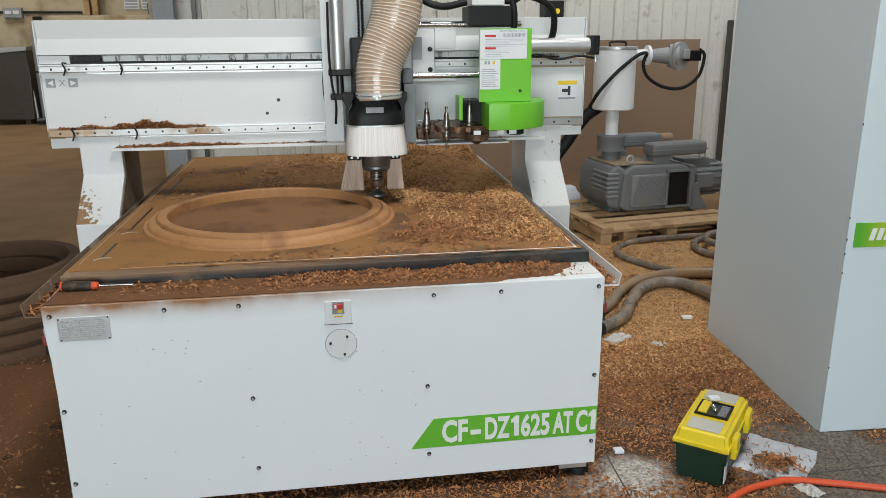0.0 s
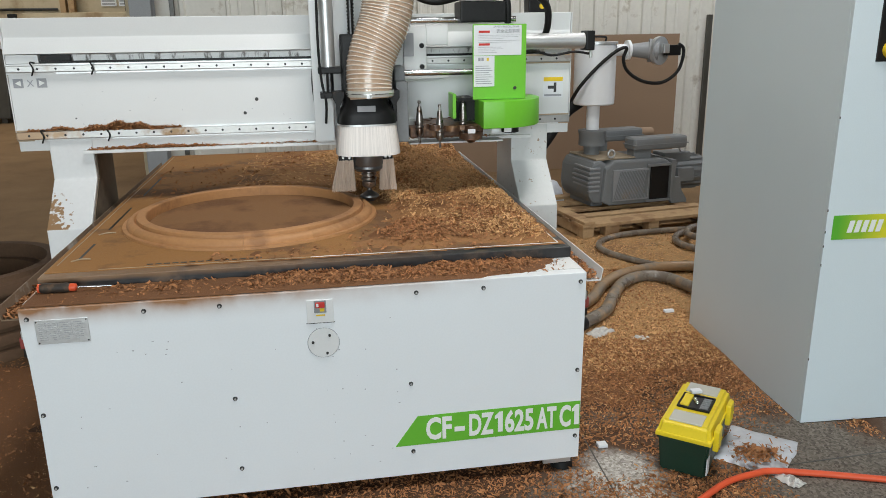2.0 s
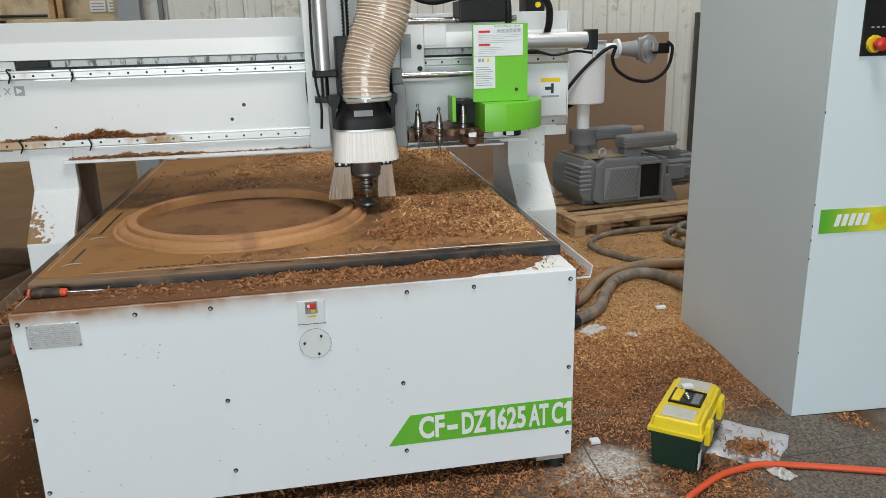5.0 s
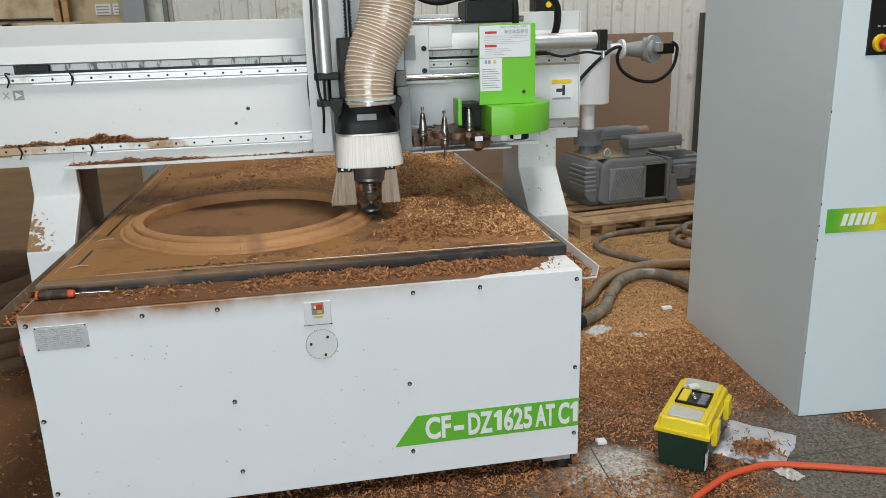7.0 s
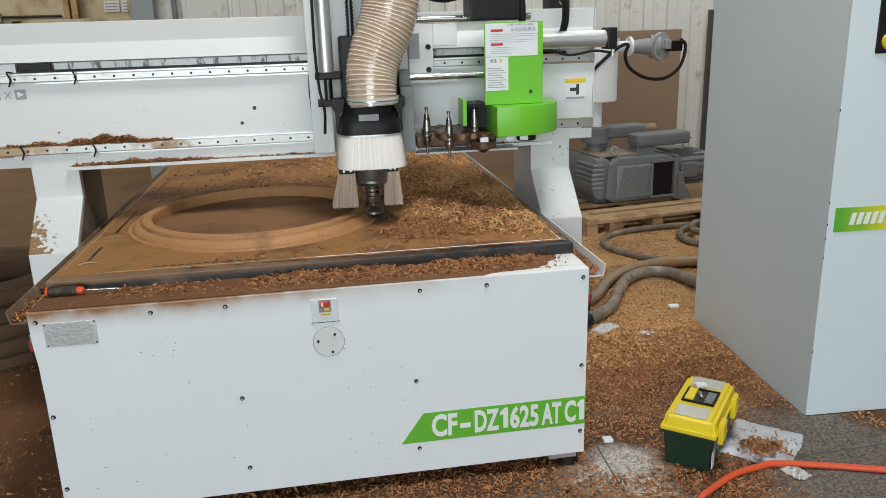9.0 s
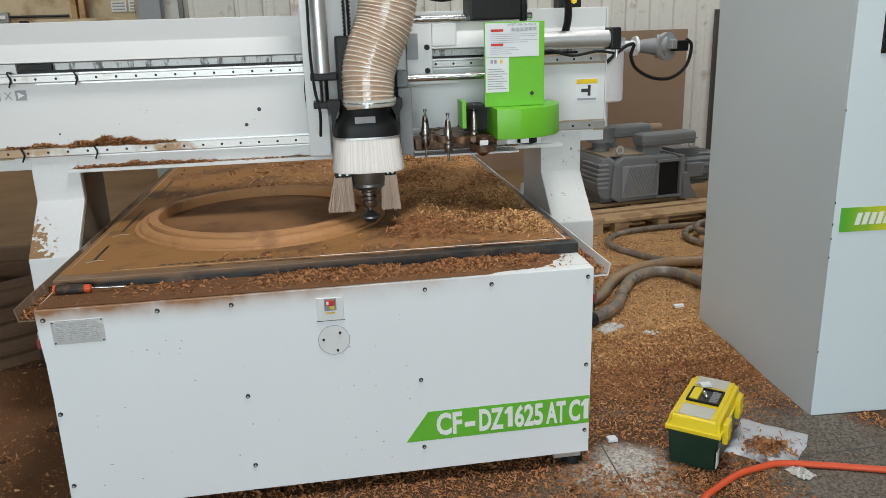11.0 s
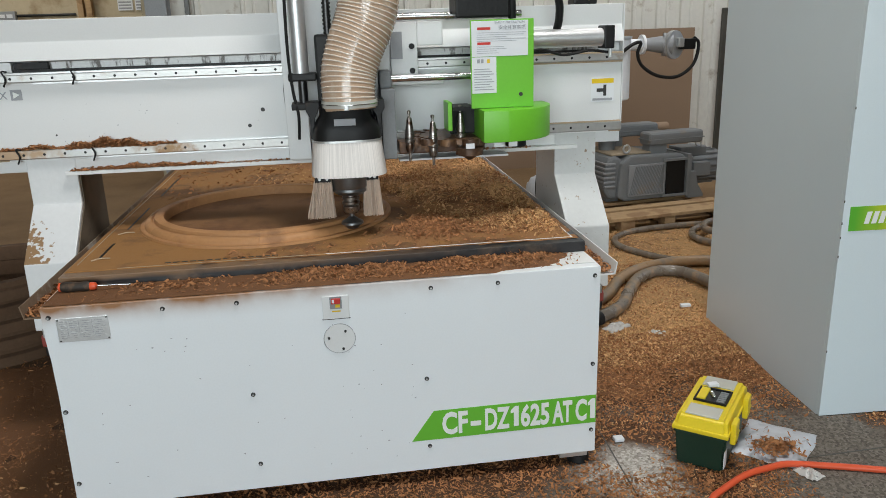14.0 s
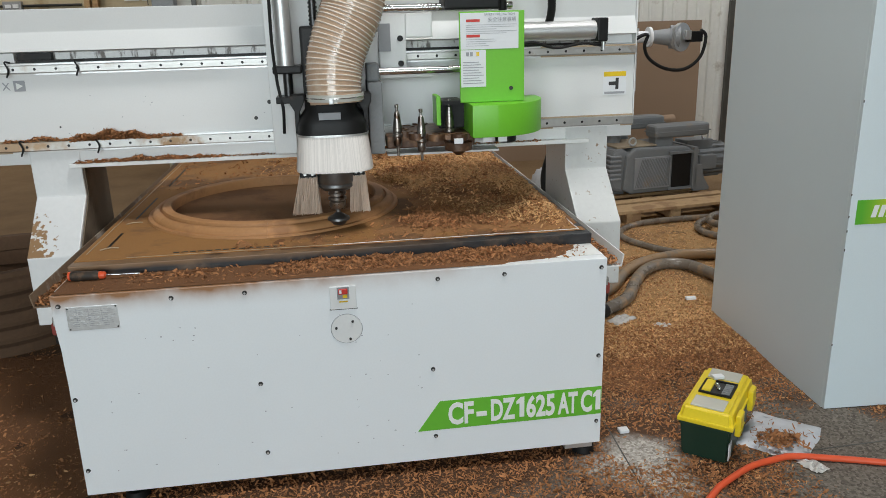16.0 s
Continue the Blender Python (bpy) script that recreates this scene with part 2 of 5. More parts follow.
def floor_material():
    m = material("dusty_workshop_floor", (0.28, 0.18, 0.085), 0.9, vary=0.25, grain=180, bump=0.5, stain=(0.165, 0.095, 0.044), stain_at=0.50, stain_scale=1.6, spread=0.22)
    nt = m.node_tree
    n, l = nt.nodes, nt.links
    b = n["Principled BSDF"]
    base = b.inputs["Base Color"].links[0].from_socket
    geo = n.new("ShaderNodeNewGeometry")
    # bare terrazzo shows in patches in front of the machine
    vor = n.new("ShaderNodeTexVoronoi")
    vor.inputs["Scale"].default_value = 120
    l.new(geo.outputs["Position"], vor.inputs["Vector"])
    tr = n.new("ShaderNodeValToRGB")
    tr.color_ramp.elements[0].color, tr.color_ramp.elements[1].color = (0.085, 0.07, 0.055, 1), (0.24, 0.21, 0.175, 1)
    tr.color_ramp.elements[0].position, tr.color_ramp.elements[1].position = 0.1, 0.9
    l.new(vor.outputs["Color"], tr.inputs["Fac"])
    big = n.new("ShaderNodeTexNoise")
    big.inputs["Scale"].default_value, big.inputs["Detail"].default_value = 2.2, 5
    l.new(geo.outputs["Position"], big.inputs["Vector"])
    dist = n.new("ShaderNodeVectorMath")
    dist.operation = "DISTANCE"
    dist.inputs[1].default_value = (3.0 * K, -0.45 * K, 0)
    l.new(geo.outputs["Position"], dist.inputs[0])
    fall = n.new("ShaderNodeMapRange")
    fall.inputs["From Min"].default_value, fall.inputs["From Max"].default_value = 0.3, 1.9
    fall.inputs["To Min"].default_value, fall.inputs["To Max"].default_value = 0.32, -0.25
    l.new(dist.outputs["Value"], fall.inputs["Value"])
    near = n.new("ShaderNodeVectorMath")
    near.operation = "DISTANCE"
    near.inputs[1].default_value = (2.12 * K, -0.06 * K, 0)
    l.new(geo.outputs["Position"], near.inputs[0])
    fall2 = n.new("ShaderNodeMapRange")
    fall2.inputs["From Min"].default_value, fall2.inputs["From Max"].default_value = 0.05, 0.42
    fall2.inputs["To Min"].default_value, fall2.inputs["To Max"].default_value = 0.30, -0.25
    l.new(near.outputs["Value"], fall2.inputs["Value"])
    add = n.new("ShaderNodeMath")
    add.operation = "ADD"
    l.new(big.outputs["Fac"], add.inputs[0]), l.new(fall.outputs[0], add.inputs[1])
    sr = n.new("ShaderNodeValToRGB")
    sr.color_ramp.elements[0].position, sr.color_ramp.elements[1].position = 0.55, 0.72
    l.new(add.outputs[0], sr.inputs["Fac"])
    mx = n.new("ShaderNodeMix")
    mx.data_type = "RGBA"
    # the dust is darker and redder where the chips fall round the machine
    home, reach, dark = n.new("ShaderNodeVectorMath"), n.new("ShaderNodeMapRange"), n.new("ShaderNodeMix")
    home.operation, dark.data_type = "DISTANCE", "RGBA"
    home.inputs[1].default_value = (1.2 * K, 0.1 * K, 0)
    l.new(geo.outputs["Position"], home.inputs[0]), l.new(home.outputs["Value"], reach.inputs["Value"])
    reach.inputs["From Min"].default_value, reach.inputs["From Max"].default_value = 1.9, 3.0
    reach.inputs["To Min"].default_value, reach.inputs["To Max"].default_value = 1.0, 0.0
    dark.inputs[7].default_value = (0.085, 0.040, 0.018, 1)
    l.new(reach.outputs[0], dark.inputs[0]), l.new(base, dark.inputs[6])
    l.new(sr.outputs["Color"], mx.inputs[0]), l.new(dark.outputs[2], mx.inputs[6]), l.new(tr.outputs["Color"], mx.inputs[7])
    add2, sr2, pale, mx2 = n.new("ShaderNodeMath"), n.new("ShaderNodeValToRGB"), n.new("ShaderNodeValToRGB"), n.new("ShaderNodeMix")
    add2.operation, mx2.data_type = "ADD", "RGBA"
    l.new(big.outputs["Fac"], add2.inputs[0]), l.new(fall2.outputs[0], add2.inputs[1])
    sr2.color_ramp.elements[0].position, sr2.color_ramp.elements[1].position = 0.55, 0.72
    pale.color_ramp.elements[0].color, pale.color_ramp.elements[1].color = (0.20, 0.17, 0.14, 1), (0.66, 0.63, 0.58, 1)
    l.new(add2.outputs[0], sr2.inputs["Fac"]), l.new(vor.outputs["Color"], pale.inputs["Fac"])
    l.new(sr2.outputs["Color"], mx2.inputs[0]), l.new(mx.outputs[2], mx2.inputs[6]), l.new(pale.outputs["Color"], mx2.inputs[7])
    l.new(mx2.outputs[2], b.inputs["Base Color"])
    return m


M["floor"] = floor_material()


def dust_over(m, colour, zr, xr, strength, power=1.6, cut=0.0, scale=12, settle=False):
    """Brown dust rubbed over a material: it grows between two heights and along x, broken up by noise."""
    nt = m.node_tree
    n, l = nt.nodes, nt.links
    b = n["Principled BSDF"]
    base = b.inputs["Base Color"].links[0].from_socket
    sep = n.new("ShaderNodeSeparateXYZ")
    l.new(n.new("ShaderNodeNewGeometry").outputs["Position"], sep.inputs[0])
    low, along = n.new("ShaderNodeMapRange"), n.new("ShaderNodeMapRange")
    low.inputs["From Min"].default_value, low.inputs["From Max"].default_value = zr[0] * K, zr[1] * K
    along.inputs["From Min"].default_value, along.inputs["From Max"].default_value = xr[0] * K, xr[1] * K
    l.new(sep.outputs["Z"], low.inputs["Value"]), l.new(sep.outputs["X"], along.inputs["Value"])
    nz = n.new("ShaderNodeTexNoise")
    nz.inputs["Scale"].default_value, nz.inputs["Detail"].default_value = scale, 6
    l.new(n["Texture Coordinate"].outputs["Object"], nz.inputs["Vector"])
    pw, k1, k2, k3 = (n.new("ShaderNodeMath") for _ in range(4))
    pw.operation = "POWER"
    pw.inputs[1].default_value = power
    k1.operation = k2.operation = "MULTIPLY"
    k3.operation = "MULTIPLY_ADD"
    k3.inputs[2].default_value = -cut
    l.new(low.outputs[0], pw.inputs[0])
    l.new(pw.outputs[0], k1.inputs[0]), l.new(along.outputs[0], k1.inputs[1])
    l.new(k1.outputs[0], k2.inputs[0]), l.new(nz.outputs["Fac"], k2.inputs[1])
    l.new(k2.outputs[0], k3.inputs[0])
    k3.inputs[1].default_value = strength
    k3.use_clamp = True
    amount = k3.outputs[0]
    if settle:
        up, slope, k4 = n.new("ShaderNodeSeparateXYZ"), n.new("ShaderNodeMapRange"), n.new("ShaderNodeMath")
        l.new(n.new("ShaderNodeNewGeometry").outputs["True Normal"], up.inputs[0])
        slope.inputs["From Min"].default_value, slope.inputs["From Max"].default_value = 0.2, 0.6
        k4.operation = "MULTIPLY"
        l.new(up.outputs["Z"], slope.inputs["Value"]), l.new(slope.outputs[0], k4.inputs[0]), l.new(amount, k4.inputs[1])
        amount = k4.outputs[0]
    mx = n.new("ShaderNodeMix")
    mx.data_type = "RGBA"
    l.new(amount, mx.inputs[0]), l.new(base, mx.inputs[6])
    mx.inputs[7].default_value = (*colour, 1)
    l.new(mx.outputs[2], b.inputs["Base Color"])
    return m


M["panel"] = dust_over(material("dust_rubbed_white_panel", (0.79, 0.825, 0.845), 0.34, vary=0.03, grain=160, bump=0.03), (0.33, 0.16, 0.07), (0.72, 0.822), (1.7, 0.5), 2.3, 2.4)
dust_over(M["rail"], (0.33, 0.23, 0.15), (1.40, 1.30), (0.12, -0.32), 5.5, 1.0, 1.4, 20)
dust_over(M["black_frame"], (0.20, 0.11, 0.05), (0.84, 0.862), (1.5, 0.2), 3.0, 1.0)


# worn brown patches low on the machine's one leg, specks on the other
M["leg_worn"] = dust_over(material("flaked_white_leg_paint", (0.70, 0.71, 0.71), 0.40, vary=0.05, grain=60, bump=0.05), (0.30, 0.18, 0.09), (1.02, 0.80), (-0.02, -0.24), 22, 0.5, 8.3, 48, True)

# printed colour run of the cabinet stripe
dust_over(M["stripe"], (0.70, 0.66, 0.03), (0.5, 0.6), (3.06, 3.30), 2.0, 0.5)

# ---- mesh helpers ----


def box(bm, x0, x1, y0, y1, z0, z1, bevel=0.0, seg=2):
    g = bmesh.ops.create_cube(bm, size=1.0)
    vs = g["verts"]
    for v in vs:
        v.co = Vector(((x0 + x1) / 2 + v.co.x * (x1 - x0), (y0 + y1) / 2 + v.co.y * (y1 - y0), (z0 + z1) / 2 + v.co.z * (z1 - z0)))
    if bevel:
        es = {e for v in vs for e in v.link_edges}
        bmesh.ops.bevel(bm, geom=list(es), offset=bevel, segments=seg, affect="EDGES", profile=0.6)
    return bm


def cyl(bm, p0, p1, r0, r1=None, seg=24, caps=True):
    p0, p1 = Vector(p0), Vector(p1)
    r1 = r0 if r1 is None else r1
    d = p1 - p0
    m = Matrix.Translation((p0 + p1) / 2) @ d.to_track_quat("Z", "Y").to_matrix().to_4x4()
    bmesh.ops.create_cone(bm, cap_ends=caps, segments=seg, radius1=r0, radius2=r1, depth=d.length, matrix=m)
    return bm


def prism(bm, pts, axis, a, b, bevel=0.0):
    """A polygon pushed along an axis from a to b; pts are the other two coordinates in order."""
    def full(u, v, w):
        return {"x": (w, u, v), "y": (u, w, v), "z": (u, v, w)}[axis]
    lo = [bm.verts.new(full(u, v, a)) for u, v in pts]
    hi = [bm.verts.new(full(u, v, b)) for u, v in pts]
    fs = [bm.faces.new(lo), bm.faces.new(hi)]
    for i in range(len(pts)):
        j = (i + 1) % len(pts)
        fs.append(bm.faces.new((lo[i], lo[j], hi[j], hi[i])))
    bmesh.ops.recalc_face_normals(bm, faces=fs)
    if bevel:
        bmesh.ops.bevel(bm, geom=list({e for f in fs for e in f.edges}), offset=bevel, segments=2, affect="EDGES", profile=0.6)
    return bm


def lathe(bm, profile, seg=64, centre=(0, 0, 0), closed=False):
    """Turns (radius, height) pairs round a vertical axis."""
    rows = []
    c = Vector(centre)
    for r, z in profile:
        rows.append([bm.verts.new(c + Vector((r * math.cos(2 * math.pi * i / seg), r * math.sin(2 * math.pi * i / seg), z))) for i in range(seg)])
    pairs = list(zip(rows, rows[1:])) + ([(rows[-1], rows[0])] if closed else [])
    for a, b in pairs:
        for i in range(seg):
            j = (i + 1) % seg
            bm.faces.new((a[i], a[j], b[j], b[i]))
    if not closed:
        for row in (rows[0], rows[-1]):
            bm.faces.new(row)
    bmesh.ops.recalc_face_normals(bm, faces=bm.faces[:])
    return bm


def smooth_line(pts, steps=8):
    """A smooth line through points."""
    p = [Vector(q) for q in pts]
    p = [2 * p[0] - p[1]] + p + [2 * p[-1] - p[-2]]
    out = []
    for i in range(1, len(p) - 2):
        for k in range(steps):
            t = k / steps
            out.append(0.5 * (2 * p[i] + (p[i + 1] - p[i - 1]) * t + (2 * p[i - 1] - 5 * p[i] + 4 * p[i + 1] - p[i + 2]) * t * t
                              + (3 * p[i] - p[i - 1] - 3 * p[i + 1] + p[i + 2]) * t ** 3))
    return out + [p[-2]]


def tube(bm, line, radius, seg=12):
    """A round tube along a line of points; radius is a number or a function of the index."""
    rows = []
    up = Vector((0, 0, 1))
    for i, p in enumerate(line):
        d = (line[min(i + 1, len(line) - 1)] - line[max(i - 1, 0)]).normalized()
        if abs(d.dot(up)) > 0.95:
            up = Vector((0, 1, 0)) if abs(d.y) < 0.9 else Vector((1, 0, 0))
        a = d.cross(up).normalized()
        up = a.cross(d).normalized()
        r = radius(i) if callable(radius) else radius
        rows.append([bm.verts.new(p + (a * math.cos(2 * math.pi * k / seg) + up * math.sin(2 * math.pi * k / seg)) * r) for k in range(seg)])
    for a, b in zip(rows, rows[1:]):
        for k in range(seg):
            j = (k + 1) % seg
            bm.faces.new((a[k], a[j], b[j], b[k]))
    bm.faces.new(rows[0]), bm.faces.new(rows[-1])
    bmesh.ops.recalc_face_normals(bm, faces=bm.faces[:])
    return bm


def part(name, bm, mat, parent=None, label="", smooth=False, at=(0, 0, 0)):
    """Links a bmesh as one mesh object, under a thing or a part."""
    me = bpy.data.meshes.new(name)
    for v in bm.verts:
        v.co *= K
    bm.to_mesh(me)
    bm.free()
    me.materials.append(M[mat])
    if smooth:
        for p in me.polygons:
            p.use_smooth = True
        me.set_sharp_from_angle(angle=radians(40))
    ob = new(name, me)
    ob.parent = parent
    ob.location = Vector(at) * K
    if label:
        tagged(ob, label)
    return ob


def thing(name, at, label, category, group="", kind="", turn=0.0):
    ob = new(name)
    ob.empty_display_size = 0.1
    ob.matrix_world = pose(*(Vector(at) * K), 0, 0, turn)
    return tagged(ob, label, category, group, kind)


def B(*a, **k):
    return box(bmesh.new(), *a, **k)


def C(*a, **k):
    return cyl(bmesh.new(), *a, **k)


def lettering(name, text, size, m, mat, parent, label="", thick=0.0008, squeeze=1.0, shear=0.0, bold=0.0):
    """Flat letters; m puts them in the parent's space, in plan units."""
    cu = bpy.data.curves.new(name, "FONT")
    cu.body, cu.size, cu.extrude, cu.shear, cu.offset = text, size, thick, shear, bold
    cu.resolution_u = 3
    tmp = new(name, cu)
    me = bpy.data.meshes.new_from_object(tmp.evaluated_get(bpy.context.evaluated_depsgraph_get()))
    bpy.data.objects.remove(tmp)
    me.transform(Matrix.Scale(K, 4) @ m @ Matrix.Diagonal((squeeze, 1, 1, 1)))
    me.materials.clear()
    me.materials.append(M[mat])
    ob = new(name, me)
    ob.parent = parent
    if label:
        tagged(ob, label)
    return ob


UPRIGHT = Matrix.Rotation(math.pi / 2, 4, "X")


def front_text(x, y, z):
    return Matrix.Translation((x, y, z)) @ UPRIGHT


# ---- the hall ----


def structure(name, bm, mat, label, category):
    return tagged(part(name, bm, mat, None), label, category, kind="structure")


def hall():
    structure("floor", B(-9, 10, -15.0, 15.5, -0.2, 0.0), "floor", "concrete workshop floor under brown wood dust", "floor")
    # back wall behind the pump: ribbed sheet with plain boards near the column
    bm = bmesh.new()
    pts = [(-0.85, 6.6), (-0.42, 6.6), (-0.40, 6.57), (-0.36, 6.57), (-0.34, 6.6)]
    x, pitch = -0.02, 0.305
    while x < 9.7:
        for u, d in ((0.0, 0.0), (0.105, 0.0), (0.118, -0.028), (0.150, -0.028), (0.163, 0.0), (0.235, 0.0), (0.242, -0.008), (0.262, -0.008), (0.269, 0.0)):
            pts.append((x + u, 6.6 + d))
        x += pitch
    prism(bm, pts + [(x, 6.75), (-0.85, 6.75)], "z", 0.0, 6.0)
    structure("wall_north", bm, "wall", "weathered off-white ribbed steel sheet wall", "wall")
    structure("wall_return", B(-0.97, -0.86, 6.6, 15.2, 0, 6), "wall_tan", "plain tan wall beside the deep bay", "wall")
    structure("wall_far", B(-9, -0.97, 15.0, 15.2, 0, 6), "wall_tan", "stained tan plaster wall of the far bay", "wall")
    # unseen wall that closes the hall and holds down its bounced light
    structure("wall_west", B(-9.2, -9, -15.0, 15.5, 0, 6), "wall_unseen", "unseen hall side wall, dull grey to limit bounced light", "wall")
    # unseen east wall open for the side lamp, unseen south wall with the gate
    bm = bmesh.new()
    for b in ((10, 10.2, -15.0, 15.5, 0, 2.4), (10, 10.2, -15.0, 15.5, 4.6, 6), (10, 10.2, -15.0, 0.4, 2.4, 4.6), (10, 10.2, 6.4, 15.5, 2.4, 4.6)):
        box(bm, *b)
    structure("wall_east", bm, "wall_unseen", "unseen hall side wall with an opening for the side lamp", "wall")
    bm = bmesh.new()
    for b in ((-9, -6.2, -15.2, -15.0, 0, 6), (3.0, 10, -15.2, -15.0, 0, 6), (-6.2, 3.0, -15.2, -15.0, 5.7, 6)):
        box(bm, *b)
    structure("wall_south", bm, "wall_unseen", "unseen hall wall with a wide gate opening", "wall")
    bm = bmesh.new()
    for b in ((-9, 1.2, -15.0, 15.5, 6.0, 6.15), (5.4, 10, -15.0, 15.5, 6.0, 6.15), (2.6, 4.0, -15.0, 15.5, 6.0, 6.15), (4.0, 5.4, -15.0, 2.4, 6.0, 6.15), (4.0, 5.4, 5.0, 15.5, 6.0, 6.15), (1.2, 2.6, -15.0, -1.7, 6.0, 6.15), (1.2, 2.6, -0.1, 15.5, 6.0, 6.15)):
        box(bm, *b)
    structure("ceiling", bm, "ceiling", "unseen dull grey roof with openings for two roof lamps", "ceiling")


hall()


def floor_joint(a, b, width=0.006):
    a, b = Vector((*a, 0)), Vector((*b, 0))
    d = (b - a).normalized()
    n = Vector((-d.y, d.x, 0)) * width / 2
    bm = bmesh.new()
    prism(bm, [(v.x, v.y) for v in (a - n, b - n, b + n, a + n)], "z", -0.004, 0.0012)
    structure("floor_joint", bm, "sheet_dark", "dark joint between terrazzo slabs", "floor joint")


floor_joint((2.055, 0.45), (1.985, -0.95))
floor_joint((2.3, -0.135), (4.6, -0.06))
# ---- the machine's base ----
W = 1.95
ZD, ZT = 0.82, 0.865


def screw(parent, x, z, y=0.0, r=0.0085):
    bm = bmesh.new()
    cyl(bm, (x, y - 0.006, z), (x, y, z), r * 0.75, r, seg=12)
    ob = part("screw", bm, "dark_steel", parent, smooth=True)
    if r > 0.006:
        part("screw_socket", C((x, y - 0.0085, z), (x, y - 0.0055, z), r * 0.4, r * 0.5, seg=10), "alu", ob, smooth=True)


def machine_base():
    t = thing("cnc_router_base", (0, 0, 0), "white steel base of a router machine with dusty flat bed", "machine")
    # front panel, slightly stepped at its left edge
    bm = bmesh.new()
    prism(bm, [(0.012, 0.052), (1.938, 0.060), (1.942, ZD - 0.001), (0.006, ZD - 0.001), (0.008, 0.70), (0.014, 0.62), (0.014, 0.58), (0.016, 0.50)], "y", 0.0, 0.05, 0.003)
    part("front_panel", bm, "panel", t, "white powder-coated front panel with small scratches")
    part("body", B(0.035, W - 0.035, 0.05, 2.95, 0.10, ZD - 0.01, bevel=0.004), "white", t)
    part("deck", B(0.006, 1.942, 0.052, 0.21, ZD - 0.012, ZD, bevel=0.002), "white_dirty", t, "front ledge stained by wood dust")
    part("bed_frame", B(0.012, 1.945, 0.190, 2.93, ZD + 0.001, ZT - 0.003, bevel=0.003), "black_frame", t, "black edge of the vacuum bed")
    part("spoilboard", B(0.018, 1.907, 0.246, 2.90, ZT - 0.004, ZT, bevel=0.001), "board", t, "brown dust-covered bed surface")
    # seal line round the bed, bright where it is swept clean
    for b, m in (((0.95, 1.913, 0.249, 0.2535), "decal_white"), ((0.20, 0.95, 0.250, 0.2535), "seal"), ((0.036, 0.040, 0.33, 2.88), "seal"), ((1.909, 1.913, 0.2535, 2.88), "decal_white")):
        part("seal_strip", B(*b, ZT - 0.003, ZT + 0.0012), m, t, "thin pale sealing line")
    # short dark slots by the seal
    for i in range(14):
        x = 0.36 + i * 0.03
        part("slot", B(x, x + 0.022, 0.276, 0.288, ZT - 0.004, ZT + 0.0006), "black", t)
    for y0, y1 in ((0.40, 0.62), (0.85, 1.28), (1.55, 2.1)):
        part("slot", B(0.09, 0.10, y0, y1, ZT - 0.004, ZT + 0.0006), "black", t)
    for x, y in ((0.075, 0.37), (0.075, 0.76)):
        bm = bmesh.new()
        tube(bm, smooth_line([(x, y, ZT + 0.002), (x + 0.03, y + 0.02, ZT + 0.004), (x + 0.065, y + 0.015, ZT + 0.004)], 5), 0.0026, 6)
        part("clamp_pin", bm, "seal", t, smooth=True)
    # side gutters
    for side, x0, sgn in (("left", 0.0, -1), ("right", W, 1)):
        bm = bmesh.new()
        a = x0 + sgn * 0.001
        q = [(a, 0.776), (x0 + sgn * 0.055, 0.776), (x0 + sgn * 0.064, 0.822), (x0 + sgn * 0.060, 0.822), (x0 + sgn * 0.052, 0.780), (a, 0.780)]
        prism(bm, [(u, v) for u, v in q], "y", 0.02, 2.9)
        part("gutter", bm, "gutter_dirty" if sgn < 0 else "white_dirty", t, "bent steel gutter with wood chips in it")
        bm = B(*sorted((x0 + sgn * 0.0, x0 + sgn * 0.045)), 0.12, 0.2, 0.60, 0.70, bevel=0.004)
        part("limit_switch", bm, "dark_steel", t)
        bm = B(*sorted((x0 + sgn * 0.0, x0 + sgn * 0.03)), 0.06, 0.14, 0.655, 0.70, bevel=0.01)
        part("bumper", bm, "rust_red", t, "faded red rubber bumper")
        part("rack_rail", B(*sorted((x0 + sgn * -0.02, x0 + sgn * 0.02)), 0.06, 2.9, 0.69, 0.72, bevel=0.002), "rail", t)
    for x in (0.17, 1.888):
        for y in (0.055, 2.7):
            bm = bmesh.new()
            cyl(bm, (x, y, 0.0), (x, y, 0.03), 0.045, 0.04)
            cyl(bm, (x, y, 0.03), (x, y, 0.11), 0.02)
            part("foot", bm, "rubber", t, "black levelling foot", smooth=True)
    part("foot_bracket", B(1.80, 1.91, 0.012, 0.03, 0.036, 0.054), "alu", t)
    # screws
    for x, z in ((0.03, 0.79), (0.396, 0.792), (0.641, 0.792), (1.314, 0.792), (1.557, 0.792), (1.92, 0.792), (0.03, 0.442), (1.92, 0.440),
                 (0.663, 0.443), (1.287, 0.442), (0.03, 0.16), (0.663, 0.164), (1.289, 0.164), (1.92, 0.162)):
        screw(t, x, z - 0.007)
    # mains switch, round cover, type plate
    part("switch_plate", B(0.930, 1.022, -0.006, 0.0, 0.700, 0.785, bevel=0.002), "white", t, "white square mains switch plate")
    part("switch_shadow_gap", B(0.927, 1.025, -0.002, 0.0, 0.697, 0.7), "dark_steel", t)
    part("rocker_frame", B(0.956, 0.998, -0.009, -0.006, 0.738, 0.782), "grey_paint", t)
    part("rocker", B(0.961, 0.993, -0.014, -0.009, 0.757, 0.778, bevel=0.003), "red", t, "red rocker of the mains switch")
    part("rocker_mark", B(0.975, 0.991, -0.012, -0.009, 0.744, 0.755), "amber", t)
    part("rocker_lens", B(0.964, 0.972, -0.0155, -0.0142, 0.762, 0.774), "paper", t)
